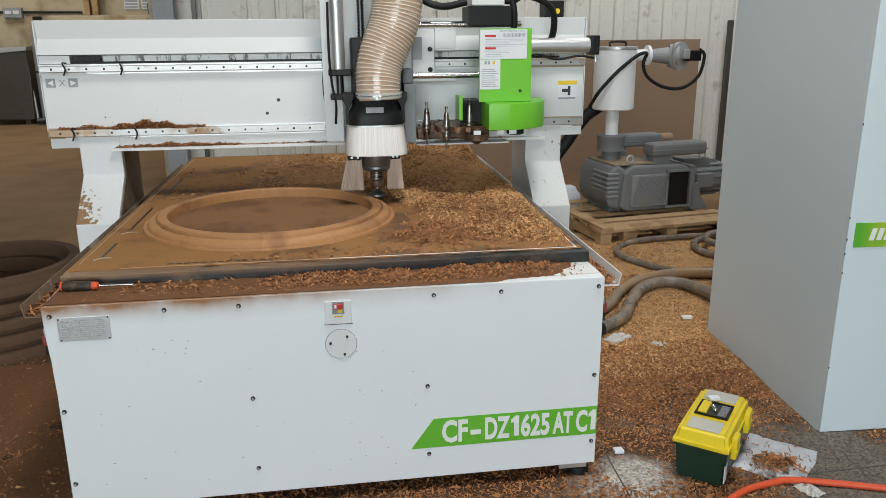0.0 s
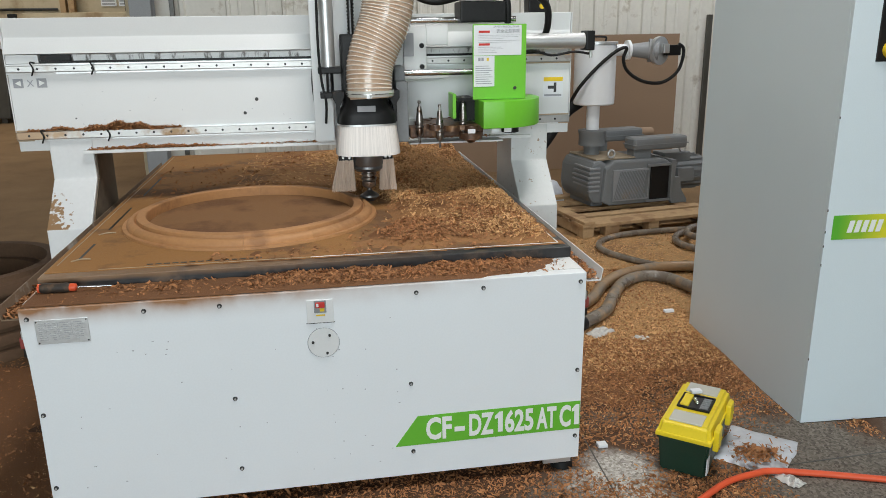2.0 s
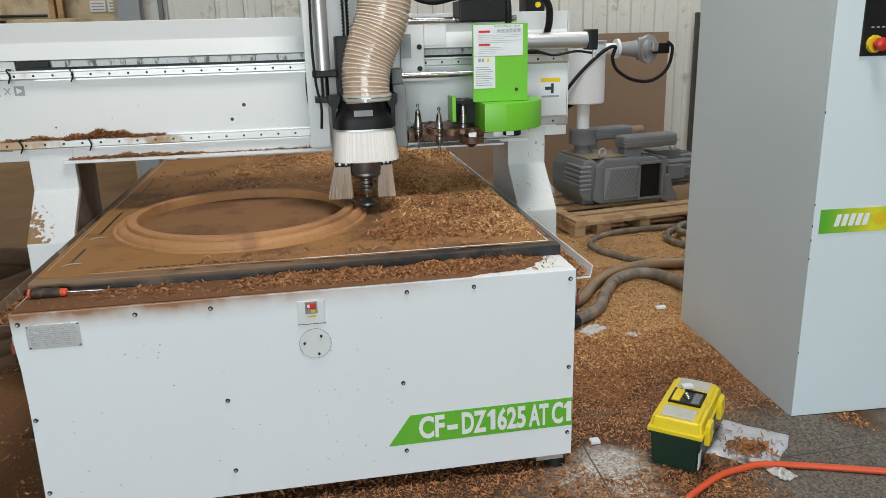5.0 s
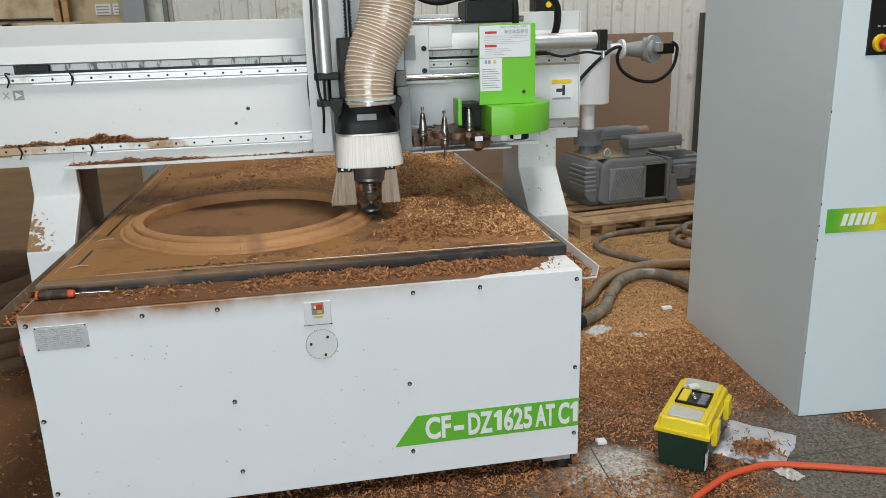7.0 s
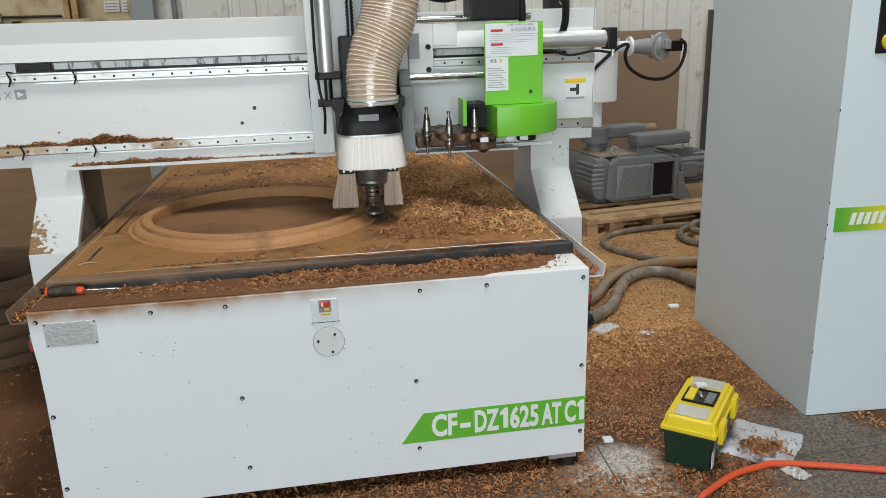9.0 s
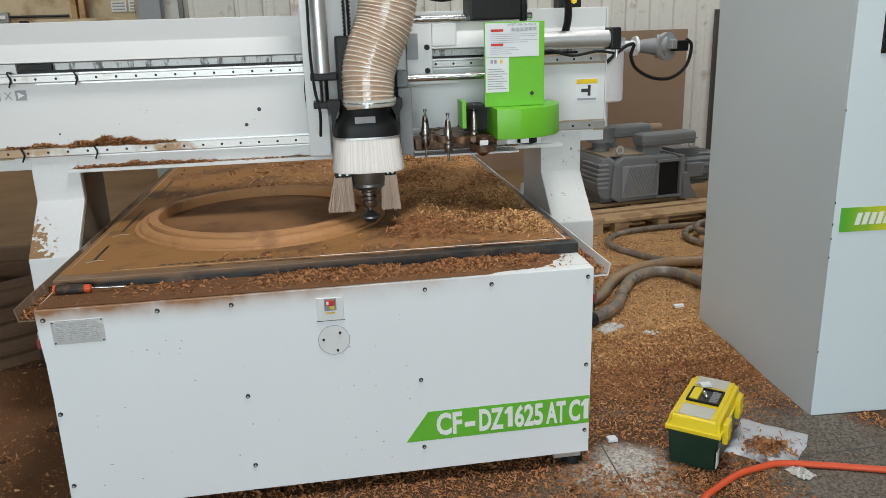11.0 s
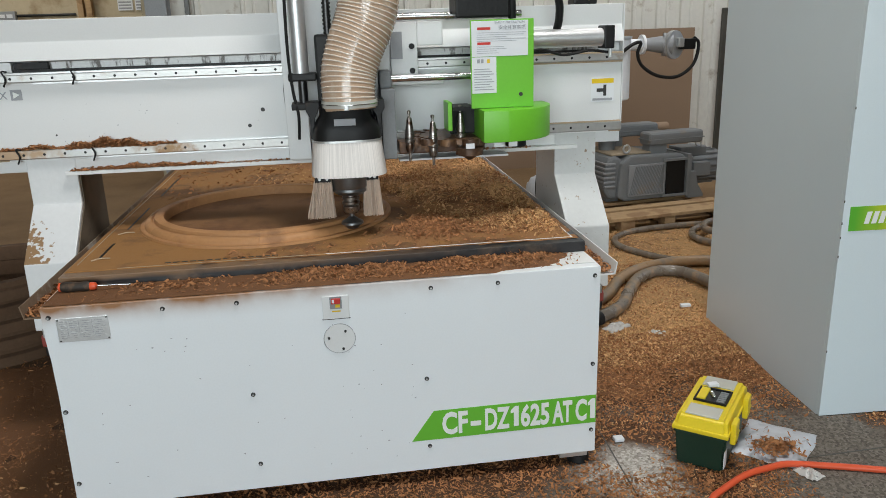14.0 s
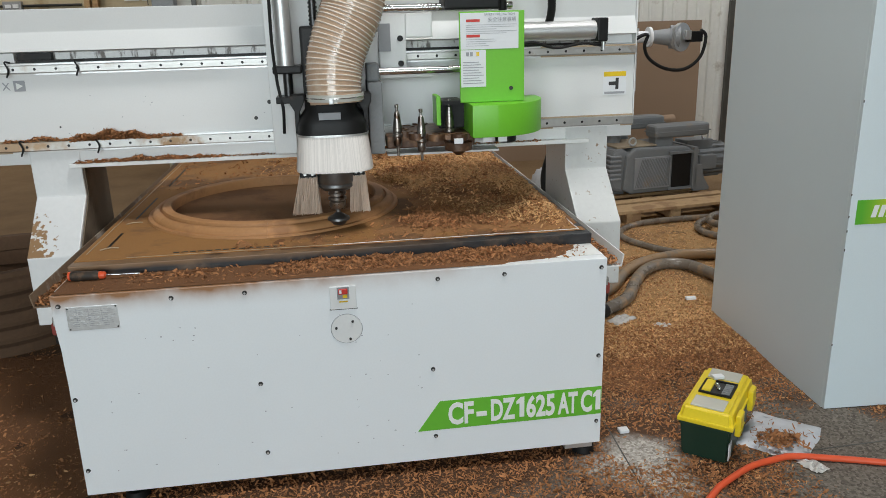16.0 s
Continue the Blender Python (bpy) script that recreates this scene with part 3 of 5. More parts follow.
    part("warning_strip", B(0.962, 0.992, -0.0075, -0.006, 0.726, 0.731), "amber", t)
    bm = bmesh.new()
    cyl(bm, (0.982, -0.0035, 0.623), (0.982, 0.0, 0.623), 0.0535, 0.0545, seg=48)
    part("round_cover", bm, "white", t, "round white cover plate with three bolts")
    bm = bmesh.new()
    tube(bm, [Vector((0.982 + 0.0555 * math.cos(a), -0.0005, 0.623 + 0.0555 * math.sin(a))) for a in np.linspace(0.5, 6.6, 50)], 0.0009, 5)
    part("cover_gap", bm, "ink", t)
    for x, z in ((0.945, 0.628), (1.004, 0.650), (0.993, 0.584)):
        screw(t, x, z, -0.0035, 0.005)
    part("type_plate", B(0.052, 0.218, -0.002, 0.0, 0.693, 0.778, bevel=0.0008), "alu", t, "engraved aluminium type plate")
    rng = random.Random(4)
    for r in range(9):
        x = 0.062
        z = 0.766 - r * 0.0072
        while x < 0.20:
            w = rng.uniform(0.008, 0.034)
            part("engraving", B(x, min(x + w, 0.208), -0.0026, -0.002, z - 0.0008, z + 0.0008), "ink", t)
            x += w + rng.uniform(0.005, 0.016)
    for x in (0.085, 0.122, 0.165):
        part("engraved_rule", B(x, x + 0.001, -0.0026, -0.002, 0.715, 0.770), "ink", t)
    for x, z in ((0.057, 0.772), (0.213, 0.773), (0.058, 0.698), (0.212, 0.699)):
        part("plate_rivet", C((x, -0.0042, z), (x, -0.002, z), 0.0026, 0.003, seg=8), "dark_steel", t)
    # green model stripe
    bm = bmesh.new()
    prism(bm, [(1.222, 0.182), (1.937, 0.186), (1.937, 0.303), (1.308, 0.301)], "y", -0.0015, 0.0)
    part("model_stripe", bm, "green_decal", t, "lime green stripe with a slanted end")
    for word, xa, xb, za in (("CF", 1.338, 1.436, 0.203), ("-", 1.446, 1.486, 0.207), ("DZ", 1.502, 1.597, 0.203), ("1", 1.613, 1.632, 0.203), ("625", 1.640, 1.752, 0.203), ("AT", 1.764, 1.842, 0.203), ("C", 1.855, 1.900, 0.203), ("1", 1.916, 1.933, 0.203)):
        if word == "1":
            bm = bmesh.new()
            prism(bm, [(xb - 0.019, 0.205), (xb, 0.205), (xb, 0.289), (xb - 0.014, 0.289), (xa - 0.012, 0.272), (xa - 0.012, 0.260), (xb - 0.019, 0.264)], "y", -0.0033, -0.0017)
            part("model_letters", bm, "decal_white", t, "white model lettering")
            continue
        ob = lettering("model_letters", word, 0.122, front_text(0, -0.0025, za), "decal_white", t, "white model lettering", bold=0.004)
        xs = [v.co.x for v in ob.data.vertices]
        lo, hi = min(xs), max(xs)
        for v in ob.data.vertices:
            v.co.x = K * (xa + (v.co.x - lo) / (hi - lo) * (xb - xa))
    # scratches and dents in the paint
    for _ in range(48):
        sx, sz = rng.uniform(0.1, 1.25), rng.uniform(0.12, 0.72)
        part("scratch", B(sx, sx + rng.uniform(0.0015, 0.007), -0.0006, 0.001, sz, sz + rng.uniform(0.0015, 0.004)), "ink", t)


machine_base()


def workpiece():
    t = thing("wooden_ring", (0.695, 0.955, ZT), "round moulded frame ring milled from glued brown wood segments", "workpiece")
    prof = [(0.4550, 0.0005), (0.4550, 0.046), (0.4587, 0.050), (0.4900, 0.050), (0.4946, 0.047), (0.4982, 0.031), (0.5028, 0.030), (0.5065, 0.037), (0.5240, 0.035), (0.5369, 0.024), (0.5396, 0.011), (0.5562, 0.010), (0.5590, 0.0005)]
    count, steps = 12, 14
    for k in range(count):
        bm = bmesh.new()
        rows = []
        for i in range(steps + 1):
            a = 2 * math.pi * (k + 0.0012 + (0.9976 * i / steps)) / count
            rows.append([bm.verts.new((r * math.cos(a), r * math.sin(a), h)) for r, h in prof])
        for u, v in zip(rows, rows[1:]):
            for i in range(len(prof)):
                j = (i + 1) % len(prof)
                bm.faces.new((u[i], u[j], v[j], v[i]))
        bm.faces.new(rows[0]), bm.faces.new(rows[-1])
        bmesh.ops.recalc_face_normals(bm, faces=bm.faces[:])
        part("segment", bm, "ring", t, smooth=True)
    z = ZT
    bm = bmesh.new()
    lathe(bm, [(0.0, 0.003), (0.30, 0.0045), (0.452, 0.006), (0.452, 0.0005), (0.0, 0.0005)], 64, (0.695, 0.955, z))
    tagged(part("dust_bed", bm, "ring_dust", None, smooth=True), "fine brown dust lying inside the ring", "wood dust", kind="stuff")


workpiece()

# ---- gantry, with the milling head on it; y counts from the tool's axis ----


def gantry_beam(g):
    x0, x1 = -0.415, 2.335
    bm = bmesh.new()
    prism(bm, [(0.340, 1.135), (0.340, 1.545), (0.375, 1.548), (0.375, 1.585), (0.318, 1.590), (0.354, 1.664), (0.342, 1.752), (0.68, 1.752), (0.68, 1.135)], "x", x0, x1, 0.003)
    part("beam", bm, "white", g, "white folded-steel cross beam")
    part("beam_end", B(x0 - 0.006, x0 - 0.0005, 0.335, 0.68, 1.19, 1.75, bevel=0.002), "white", g)
    part("beam_end", B(x1 + 0.0005, x1 + 0.006, 0.335, 0.68, 1.19, 1.75, bevel=0.002), "white", g)
    part("slot_lining", B(-0.25, 2.2, 0.368, 0.3745, 1.549, 1.584), "torn", g, "grey strip streaked with dirt")
    part("slot_belt", B(-0.27, 2.2, 0.345, 0.372, 1.546, 1.556), "black", g, "black strip in the beam's slot")
    part("slot_cover", B(x0 + 0.001, -0.2705, 0.337, 0.3725, 1.547, 1.586, bevel=0.001), "white", g)
    part("slot_block", B(-0.262, -0.13, 0.343, 0.3675, 1.5565, 1.584, bevel=0.002), "black", g)
    for z0, z1 in ((1.506, 1.538), (1.192, 1.230)):
        for a, b, m in ((x0, -0.08 if z0 < 1.3 else -0.2, "seal" if z0 < 1.3 else "white_dirty"), (-0.0795 if z0 < 1.3 else -0.1995, 1.9, "alu"), (1.9005, x1, "seal")):
            part("rail_seat", B(a, b, 0.331, 0.3395, z0 - 0.008, z1 + 0.006), m, g, "dust-caked rail seat" if m == "seal" else "")
        part("guide_rail", B(x0 + 0.002, x1 - 0.002, 0.312, 0.3305, z0, z1, bevel=0.004), "rail", g, "ground steel guide rail with bolt holes")
        x = x0 + 0.06
        while x < x1 - 0.03:
            bm = bmesh.new()
            cyl(bm, (x, 0.3113, (z0 + z1) / 2), (x, 0.3125, (z0 + z1) / 2), 0.0056, seg=10)
            part("rail_bolt", bm, "black", g)
            x += 0.0815
    part("bottom_flange", B(-0.12, 2.12, 0.30, 0.345, 1.118, 1.134, bevel=0.002), "white_dirty", g, "chipped white bottom flange")
    part("lower_face", B(-0.11, 2.1, 0.334, 0.3395, 1.136, 1.182), "white_dirty", g)
    for x, z, r in ((0.716, 1.354, 0.009), (0.655, 1.288, 0.008), (-0.14, 1.285, 0.004)):
        bm = bmesh.new()
        cyl(bm, (x, 0.3385, z), (x, 0.3402, z), r, seg=16)
        part("tapped_hole", bm, "ink_dark", g)
    rng = random.Random(8)
    for _ in range(16):
        x, z = rng.choice((rng.uniform(-0.2, 0.9), rng.uniform(0.1, 0.35))), rng.uniform(1.25, 1.42)
        part("scuff", B(x, x + rng.uniform(0.002, 0.006), 0.3392, 0.3403, z, z + rng.uniform(0.0012, 0.004)), "ink", g)
    # cable ties on the rails
    for x, z in ((-0.30, 1.522), (-0.035, 1.522), (-0.30, 1.205), (0.0, 1.205)):
        bm = bmesh.new()
        tube(bm, smooth_line([(x, 0.309, z - 0.03), (x + 0.012, 0.304, z), (x, 0.309, z + 0.03), (x + 0.02, 0.312, z + 0.028)], 4), 0.0035, 6)
        part("cable_tie", bm, "rubber", g)
    # axis mark
    for x, d in ((-0.375, -1), (-0.27, 1)):
        part("arrow_plate", B(x - 0.022, x + 0.022, 0.3382, 0.3398, 1.435, 1.478), "ink", g)
        bm = bmesh.new()
        prism(bm, [(x + d * 0.014, 1.4565), (x - d * 0.012, 1.470), (x - d * 0.012, 1.443)], "y", 0.3366, 0.338)
        part("arrow", bm, "decal_white", g)
    lettering("axis_letter", "X", 0.044, front_text(-0.337, 0.339, 1.441), "ink", g)
    part("top_sensor", B(2.13, 2.24, 0.42, 0.52, 1.7525, 1.84, bevel=0.008), "black", g, "black sensor housing on top of the beam")
    bm = bmesh.new()
    cyl(bm, (2.20, 0.410, 1.785), (2.20, 0.4195, 1.785), 0.014, seg=16)
    part("sensor_button", bm, "amber", g)
    # pinch warning label
    part("warning_label", B(2.192, 2.300, 0.3375, 0.3395, 1.322, 1.428), "paper", g, "small yellow and white pinch warning label")
    part("warning_band", B(2.194, 2.298, 0.3365, 0.3374, 1.405, 1.426), "amber", g)
    part("warning_sign", B(2.250, 2.264, 0.3365, 0.3374, 1.348, 1.398), "ink_dark", g)
    part("warning_sign", B(2.218, 2.250, 0.3365, 0.3374, 1.366, 1.382), "ink_dark", g)
    part("warning_text", B(2.199, 2.293, 0.3365, 0.3374, 1.328, 1.338), "ink", g)


def gantry_legs(g):
    for name, xa, xb, s in (("leg", -0.28, -0.08, 1), ("leg", 2.02, 2.218, -1)):
        bm = bmesh.new()
        prof = [(0.33, 1.19), (0.33, 0.995), (0.12, 0.79), (0.115, 0.50), (0.62, 0.50), (0.66, 0.75), (0.66, 1.19)]
        prism(bm, prof, "x", xa, xb, 0.006)
        part(name, bm, "leg_worn" if s == 1 else "leg", g, "white gantry leg with brown flaking paint" if s == 1 else "white gantry leg specked with dust")
        if s == 1:
            # added dark plate that paints the shade on the leg's inner side
            bm = bmesh.new()
            prism(bm, [(0.345, 1.18), (0.345, 0.990), (0.136, 0.784), (0.131, 0.52), (0.61, 0.52), (0.645, 0.75), (0.645, 1.18)], "x", xb + 0.0005, xb + 0.006)
            part("inner_shade_plate", bm, "shade_plate", g, "thin brown plate added to darken the leg's shaded inner side")
        part("leg_cap", B(xa - 0.06, xb + 0.06, 0.33, 0.66, 1.183, 1.194, bevel=0.002), "white_dirty", g)


def head(g):
    """The carriage on the beam with spindle, hose and tool changer; x counts from the tool's axis."""
    bm = B(-0.215, 0.225, 0.235, 0.300, 1.14, 2.3, bevel=0.004)
    c = part("carriage", bm, "white", g, "white carriage plate carrying the milling head")

    def sub(name, bm, mat, label="", smooth=False):
        return part(name, bm, mat, c, label, smooth)
    sub("side_plate", B(-0.222, -0.13, 0.14, 0.232, 1.16, 2.3, bevel=0.003), "white")
    sub("side_plate", B(0.165, 0.222, 0.05, 0.232, 1.155, 1.44, bevel=0.004), "pump", "dark grey side plate")
    # gas spring
    sub("gas_spring", C((-0.145, 0.06, 1.50), (-0.145, 0.06, 2.3), 0.032), "alu", "bright pneumatic cylinder", True)
    sub("spring_rod", C((-0.142, 0.06, 1.38), (-0.142, 0.06, 1.50), 0.018), "dark_steel", "", True)
    sub("spring_clamp", B(-0.195, -0.085, 0.02, 0.12, 1.485, 1.515, bevel=0.006), "black")
    sub("spring_foot", B(-0.19, -0.09, 0.0, 0.12, 1.375, 1.40, bevel=0.004), "black")
    sub("air_line", tube(bmesh.new(), smooth_line([(-0.185, 0.03, 1.82), (-0.188, 0.02, 1.6), (-0.18, 0.02, 1.45), (-0.165, 0.0, 1.36), (-0.17, 0.02, 1.26)], 6), 0.006, 8), "rubber", "", True)
    sub("cable", tube(bmesh.new(), smooth_line([(-0.218, 0.22, 1.50), (-0.222, 0.215, 1.42), (-0.213, 0.21, 1.32), (-0.19, 0.20, 1.22)], 6), 0.006, 8), "rubber", "", True)
    # ball screw behind the hose
    bm = bmesh.new()
    cyl(bm, (-0.03, 0.13, 1.5), (-0.03, 0.13, 2.3), 0.014)
    z = 1.55
    while z < 2.0:
        cyl(bm, (-0.03, 0.13, z), (-0.03, 0.13, z + 0.008), 0.018, seg=14)
        z += 0.016
    sub("ball_screw", bm, "dark_steel", "", True)
    sub("motor", B(-0.085, 0.14, 0.05, 0.23, 1.30, 1.66, bevel=0.01), "black", "black spindle motor body")
    # dust shoe: a rounded black bowl under the hose, open at the top
    def outline(w, front, back, n=26):
        """A flat back and a rounded front."""
        return [(w, back)] + [(w * math.copysign(abs(math.cos(a)) ** 0.55, math.cos(a)), -0.02 - (front - 0.02) * math.sin(a) ** 0.75) for a in np.linspace(0.0, math.pi, n)] + [(-w, back)]

    def bowl(rows, back=0.03):
        bm = bmesh.new()
        loops = [[bm.verts.new((x, y, z)) for x, y in outline(w, f, back)] for w, f, z in rows]
        for a, b in zip(loops, loops[1:]):
            for i in range(len(a)):
                j = (i + 1) % len(a)
                bm.faces.new((a[i], a[j], b[j], b[i]))
        bm.faces.new(loops[0]), bm.faces.new(loops[-1])
        bmesh.ops.recalc_face_normals(bm, faces=bm.faces[:])
        return bm
    AX = 0.018
    s = sub("dust_shoe", bowl([(0.136, 0.126, 1.262), (0.134, 0.126, 1.300), (0.124, 0.122, 1.320), (0.102, 0.108, 1.352), (0.098, 0.100, 1.385), (0.102, 0.106, 1.394)]), "black", "black rounded dust shoe housing", True)
    s.location.x = AX * K
    for sx in (-1, 1):
        bm = bmesh.new()
        prism(bm, [(sx * 0.153, 1.408), (sx * 0.153, 1.375), (sx * 0.139, 1.35), (sx * 0.140, 1.266), (sx * 0.124, 1.266), (sx * 0.122, 1.34), (sx * 0.100, 1.385), (sx * 0.100, 1.408)], "y", -0.05, 0.05, 0.002)
        wing = sub("shoe_wing", bm, "black")
        wing.location.x = AX * K
    sub("shoe_label", B(-0.030, 0.052, -0.1285, -0.118, 1.322, 1.348, bevel=0.001), "ink", "worn grey type label")
    # brush skirt: a flared core faced with single bristle tufts
    core = sub("bristle_core", bowl([(0.130, 0.122, 1.262), (0.135, 0.127, 1.20), (0.142, 0.135, 1.130)]), "bristle")
    core.location.x = AX * K
    rng = random.Random(2)
    top, low = outline(0.134, 0.125, 0.03, 60), outline(0.147, 0.140, 0.03, 60)
    lens = np.array([0] + [math.dist(a, b) for a, b in zip(low, low[1:])]).cumsum()
    bm = bmesh.new()
    for k in range(3000):
        d = (k + rng.random()) / 3000 * lens[-1]
        i = min(int(np.searchsorted(lens, d)), len(low) - 1)
        i = max(i, 1)
        u = (d - lens[i - 1]) / max(1e-6, lens[i] - lens[i - 1])
        a = Vector(top[i - 1]).lerp(Vector(top[i]), u)
        e = Vector(low[i - 1]).lerp(Vector(low[i]), u)
        side = (Vector(low[i]) - Vector(low[i - 1])).normalized() * rng.uniform(0.0008, 0.0018)
        j = (Vector(low[i]) - Vector(low[i - 1])).normalized() * rng.uniform(-0.003, 0.003)
        e = e * rng.uniform(1.0, 1.02) + j
        zb = 1.126 + rng.uniform(-0.005, 0.005)
        bm.faces.new([bm.verts.new(v) for v in ((a.x - side.x, a.y - side.y, 1.264), (a.x + side.x, a.y + side.y, 1.264), (e.x + side.x, e.y + side.y, zb), (e.x - side.x, e.y - side.y, zb))])
    tufts = tagged(sub("bristles", bm, "bristle", "pale brush skirt round the dust shoe"), kind="stuff")
    tufts.location.x = AX * K
    rim = sub("skirt_rim", bowl([(0.138, 0.128, 1.256), (0.138, 0.128, 1.264)]), "alu")
    rim.location.x = AX * K
    # spindle nose, holder, cutter
    bm = bmesh.new()
    lathe(bm, [(0.074, 1.145), (0.074, 1.068), (0.071, 1.061), (0.073, 1.057), (0.073, 1.048), (0.058, 1.034), (0.03, 1.032)], 40, (AX, 0, 0))
    sub("spindle_nose", bm, "nose", "dark steel spindle nose", True)
    bm = bmesh.new()
    lathe(bm, [(0.032, 1.034), (0.032, 1.024), (0.036, 1.020), (0.036, 1.012), (0.029, 1.009), (0.029, 1.004), (0.036, 1.001), (0.036, 0.991), (0.028, 0.986), (0.033, 0.982), (0.033, 0.962), (0.027, 0.953), (0.010, 0.952)], 28, (AX, 0, 0))
    sub("tool_holder", bm, "spare_steel", "steel tool holder with collet nut", True)
    bm = bmesh.new()
    lathe(bm, [(0.010, 0.955), (0.010, 0.938), (0.018, 0.932), (0.030, 0.924), (0.044, 0.916), (0.046, 0.908), (0.034, 0.900), (0.024, 0.888), (0.008, 0.884)], 20, (AX, 0, 0))
    sub("cutter", bm, "nose", "profile milling cutter", True)
    # inner brush pieces
    for xa, xb, lean in ((-0.122, -0.058, -0.03), (0.078, 0.132, 0.004)):
        sub("brush_block", B(xa, xb, -0.03, 0.02, 1.085, 1.142, bevel=0.003), "black")
        for x in (xa + 0.02, xb - 0.015):
            sub("block_bolt", C((x, -0.034, 1.102), (x, -0.03, 1.102), 0.006, seg=8), "alu")
        bm = bmesh.new()
        for k in range(420):
            px, py = rng.uniform(xa - 0.004, xb + 0.004), rng.uniform(-0.035, 0.02)
            dx = (px - (xa + xb) / 2) * 0.25 + lean * rng.random()
            w = rng.uniform(0.0008, 0.0015)
            zb = 0.945 + rng.uniform(-0.004, 0.006)
            q = [bm.verts.new(v) for v in ((px - w, py, 1.09), (px + w, py, 1.09), (px + dx + w, py - 0.01, zb), (px + dx - w, py - 0.01, zb), (px, py - 0.003, 1.09), (px + dx, py - 0.013, zb))]
            for f in ((0, 3, 5, 4), (1, 4, 5, 2), (0, 1, 2, 3)):
                bm.faces.new([q[i] for i in f])
        sub("brush_core", B(xa + 0.004, xb - 0.002, -0.028, 0.016, 0.955, 1.09), "bristle_tan")
        tagged(sub("inner_bristles", bm, "bristle_tan", "short dusty brush beside the cutter"), kind="stuff")
    # ribbed suction hose
    line = smooth_line([(0.036, -0.05, 1.375), (0.034, -0.045, 1.44), (0.041, -0.03, 1.52), (0.071, -0.015, 1.61), (0.112, 0.0, 1.70), (0.137, 0.01, 1.80), (0.138, 0.02, 1.92), (0.125, 0.03, 2.1), (0.11, 0.03, 2.3)], 16)

    def hose_radius(z):
        return 0.102 + 0.015 * min(1.0, max(0.0, (z - 1.42) / 0.35))
    sub("suction_hose", tube(bmesh.new(), line, lambda i: hose_radius(line[i].z), 44), "pvc", "clear ribbed suction hose with brown dust inside", True)
    bm = bmesh.new()
    fine = smooth_line(line, 12)
    spiral, acc = [], 0.0
    for i, p in enumerate(fine[:-1]):
        d = (fine[i + 1] - p)
        acc += d.length
        a = 2 * math.pi * acc / 0.0165
        dn = d.normalized()
        e = dn.cross(Vector((0, 1, 0))).normalized()
        f = e.cross(dn)
        spiral.append(p + (e * math.cos(a) + f * math.sin(a)) * (hose_radius(p.z) + 0.0004))
    tube(bm, spiral, 0.0029, 6)
    sub("hose_spiral", bm, "pvc_rib", "pale spiral rib of the hose", True)
    bm = bmesh.new()
    lathe(bm, [(0.104, 1.388), (0.109, 1.388), (0.109, 1.414), (0.104, 1.414)], 48, (0.036, -0.05, 0), closed=True)
    sub("hose_clamp", bm, "clear", "clear hose cuff with a wire clamp", True)
    bm = bmesh.new()
    lathe(bm, [(0.107, 1.399), (0.1115, 1.399), (0.1115, 1.403), (0.107, 1.403)], 48, (0.036, -0.05, 0), closed=True)
    sub("clamp_wire", bm, "steel", "", True)
    sub("clamp_screw", B(0.012, 0.030, -0.166, -0.154, 1.382, 1.402, bevel=0.003), "alu")
    # tool changer frame, rods and cylinder
    bm = bmesh.new()
    for b in ((0.226, 0.45, 0.22, 0.25, 1.44, 1.475), (0.226, 0.34, 0.22, 0.25, 1.475, 1.70), (0.34, 0.45, 0.22, 0.25, 1.60, 1.70), (0.226, 0.60, 0.225, 0.25, 1.70, 1.73)):
        box(bm, *b, bevel=0.006)
    sub("changer_frame", bm, "white", "white window-shaped changer bracket")
    sub("frame_cover", B(0.226, 0.275, 0.205, 0.219, 1.55, 1.66), "ink")
    for x, z in ((0.315, 1.50), (0.315, 1.60)):
        sub("frame_bolt", C((x, 0.205, z), (x, 0.222, z), 0.012, seg=12), "black", "", True)
    sub("guide_rod", C((0.15, 0.15, 1.718), (0.77, 0.15, 1.718), 0.015), "steel", "polished guide rod", True)
    sub("guide_rod", C((0.19, 0.15, 1.474), (0.77, 0.15, 1.474), 0.015), "steel", "polished guide rod", True)
    sub("rod_block", B(0.165, 0.215, 0.09, 0.20, 1.44, 1.51, bevel=0.008), "pump")
    sub("pneumatic_cylinder", C((0.70, 0.15, 1.612), (1.12, 0.15, 1.612), 0.038), "alu", "horizontal bright pneumatic cylinder", True)
    sub("cylinder_cap", B(1.12, 1.165, 0.105, 0.195, 1.565, 1.66, bevel=0.006), "black")
    sub("cylinder_fitting", C((1.15, 0.12, 1.53), (1.15, 0.12, 1.565), 0.008, seg=10), "alu", "", True)
    sub("motor_block", B(0.48, 0.70, 0.05, 0.22, 1.705, 1.80, bevel=0.008), "black", "black motor block on the tool changer")
    sub("motor_cap", B(0.50, 0.66, 0.05, 0.22, 1.802, 1.86, bevel=0.006), "white")
    for pts in ([(0.18, 0.1, 1.95), (0.26, 0.1, 1.84), (0.36, 0.08, 1.80), (0.48, 0.1, 1.82)], [(0.66, 0.12, 1.83), (0.80, 0.1, 1.845), (0.91, 0.12, 1.79), (0.95, 0.20, 1.70), (0.955, 0.30, 1.60)], [(0.62, 0.1, 1.83), (0.72, 0.1, 1.83), (0.80, 0.1, 1.90), (0.84, 0.1, 2.0)], [(0.70, 0.1, 1.86), (0.715, 0.09, 1.78), (0.72, 0.1, 1.70)]):
        sub("cable_hose", tube(bmesh.new(), smooth_line(pts, 8), 0.017, 10), "rubber", "", True)
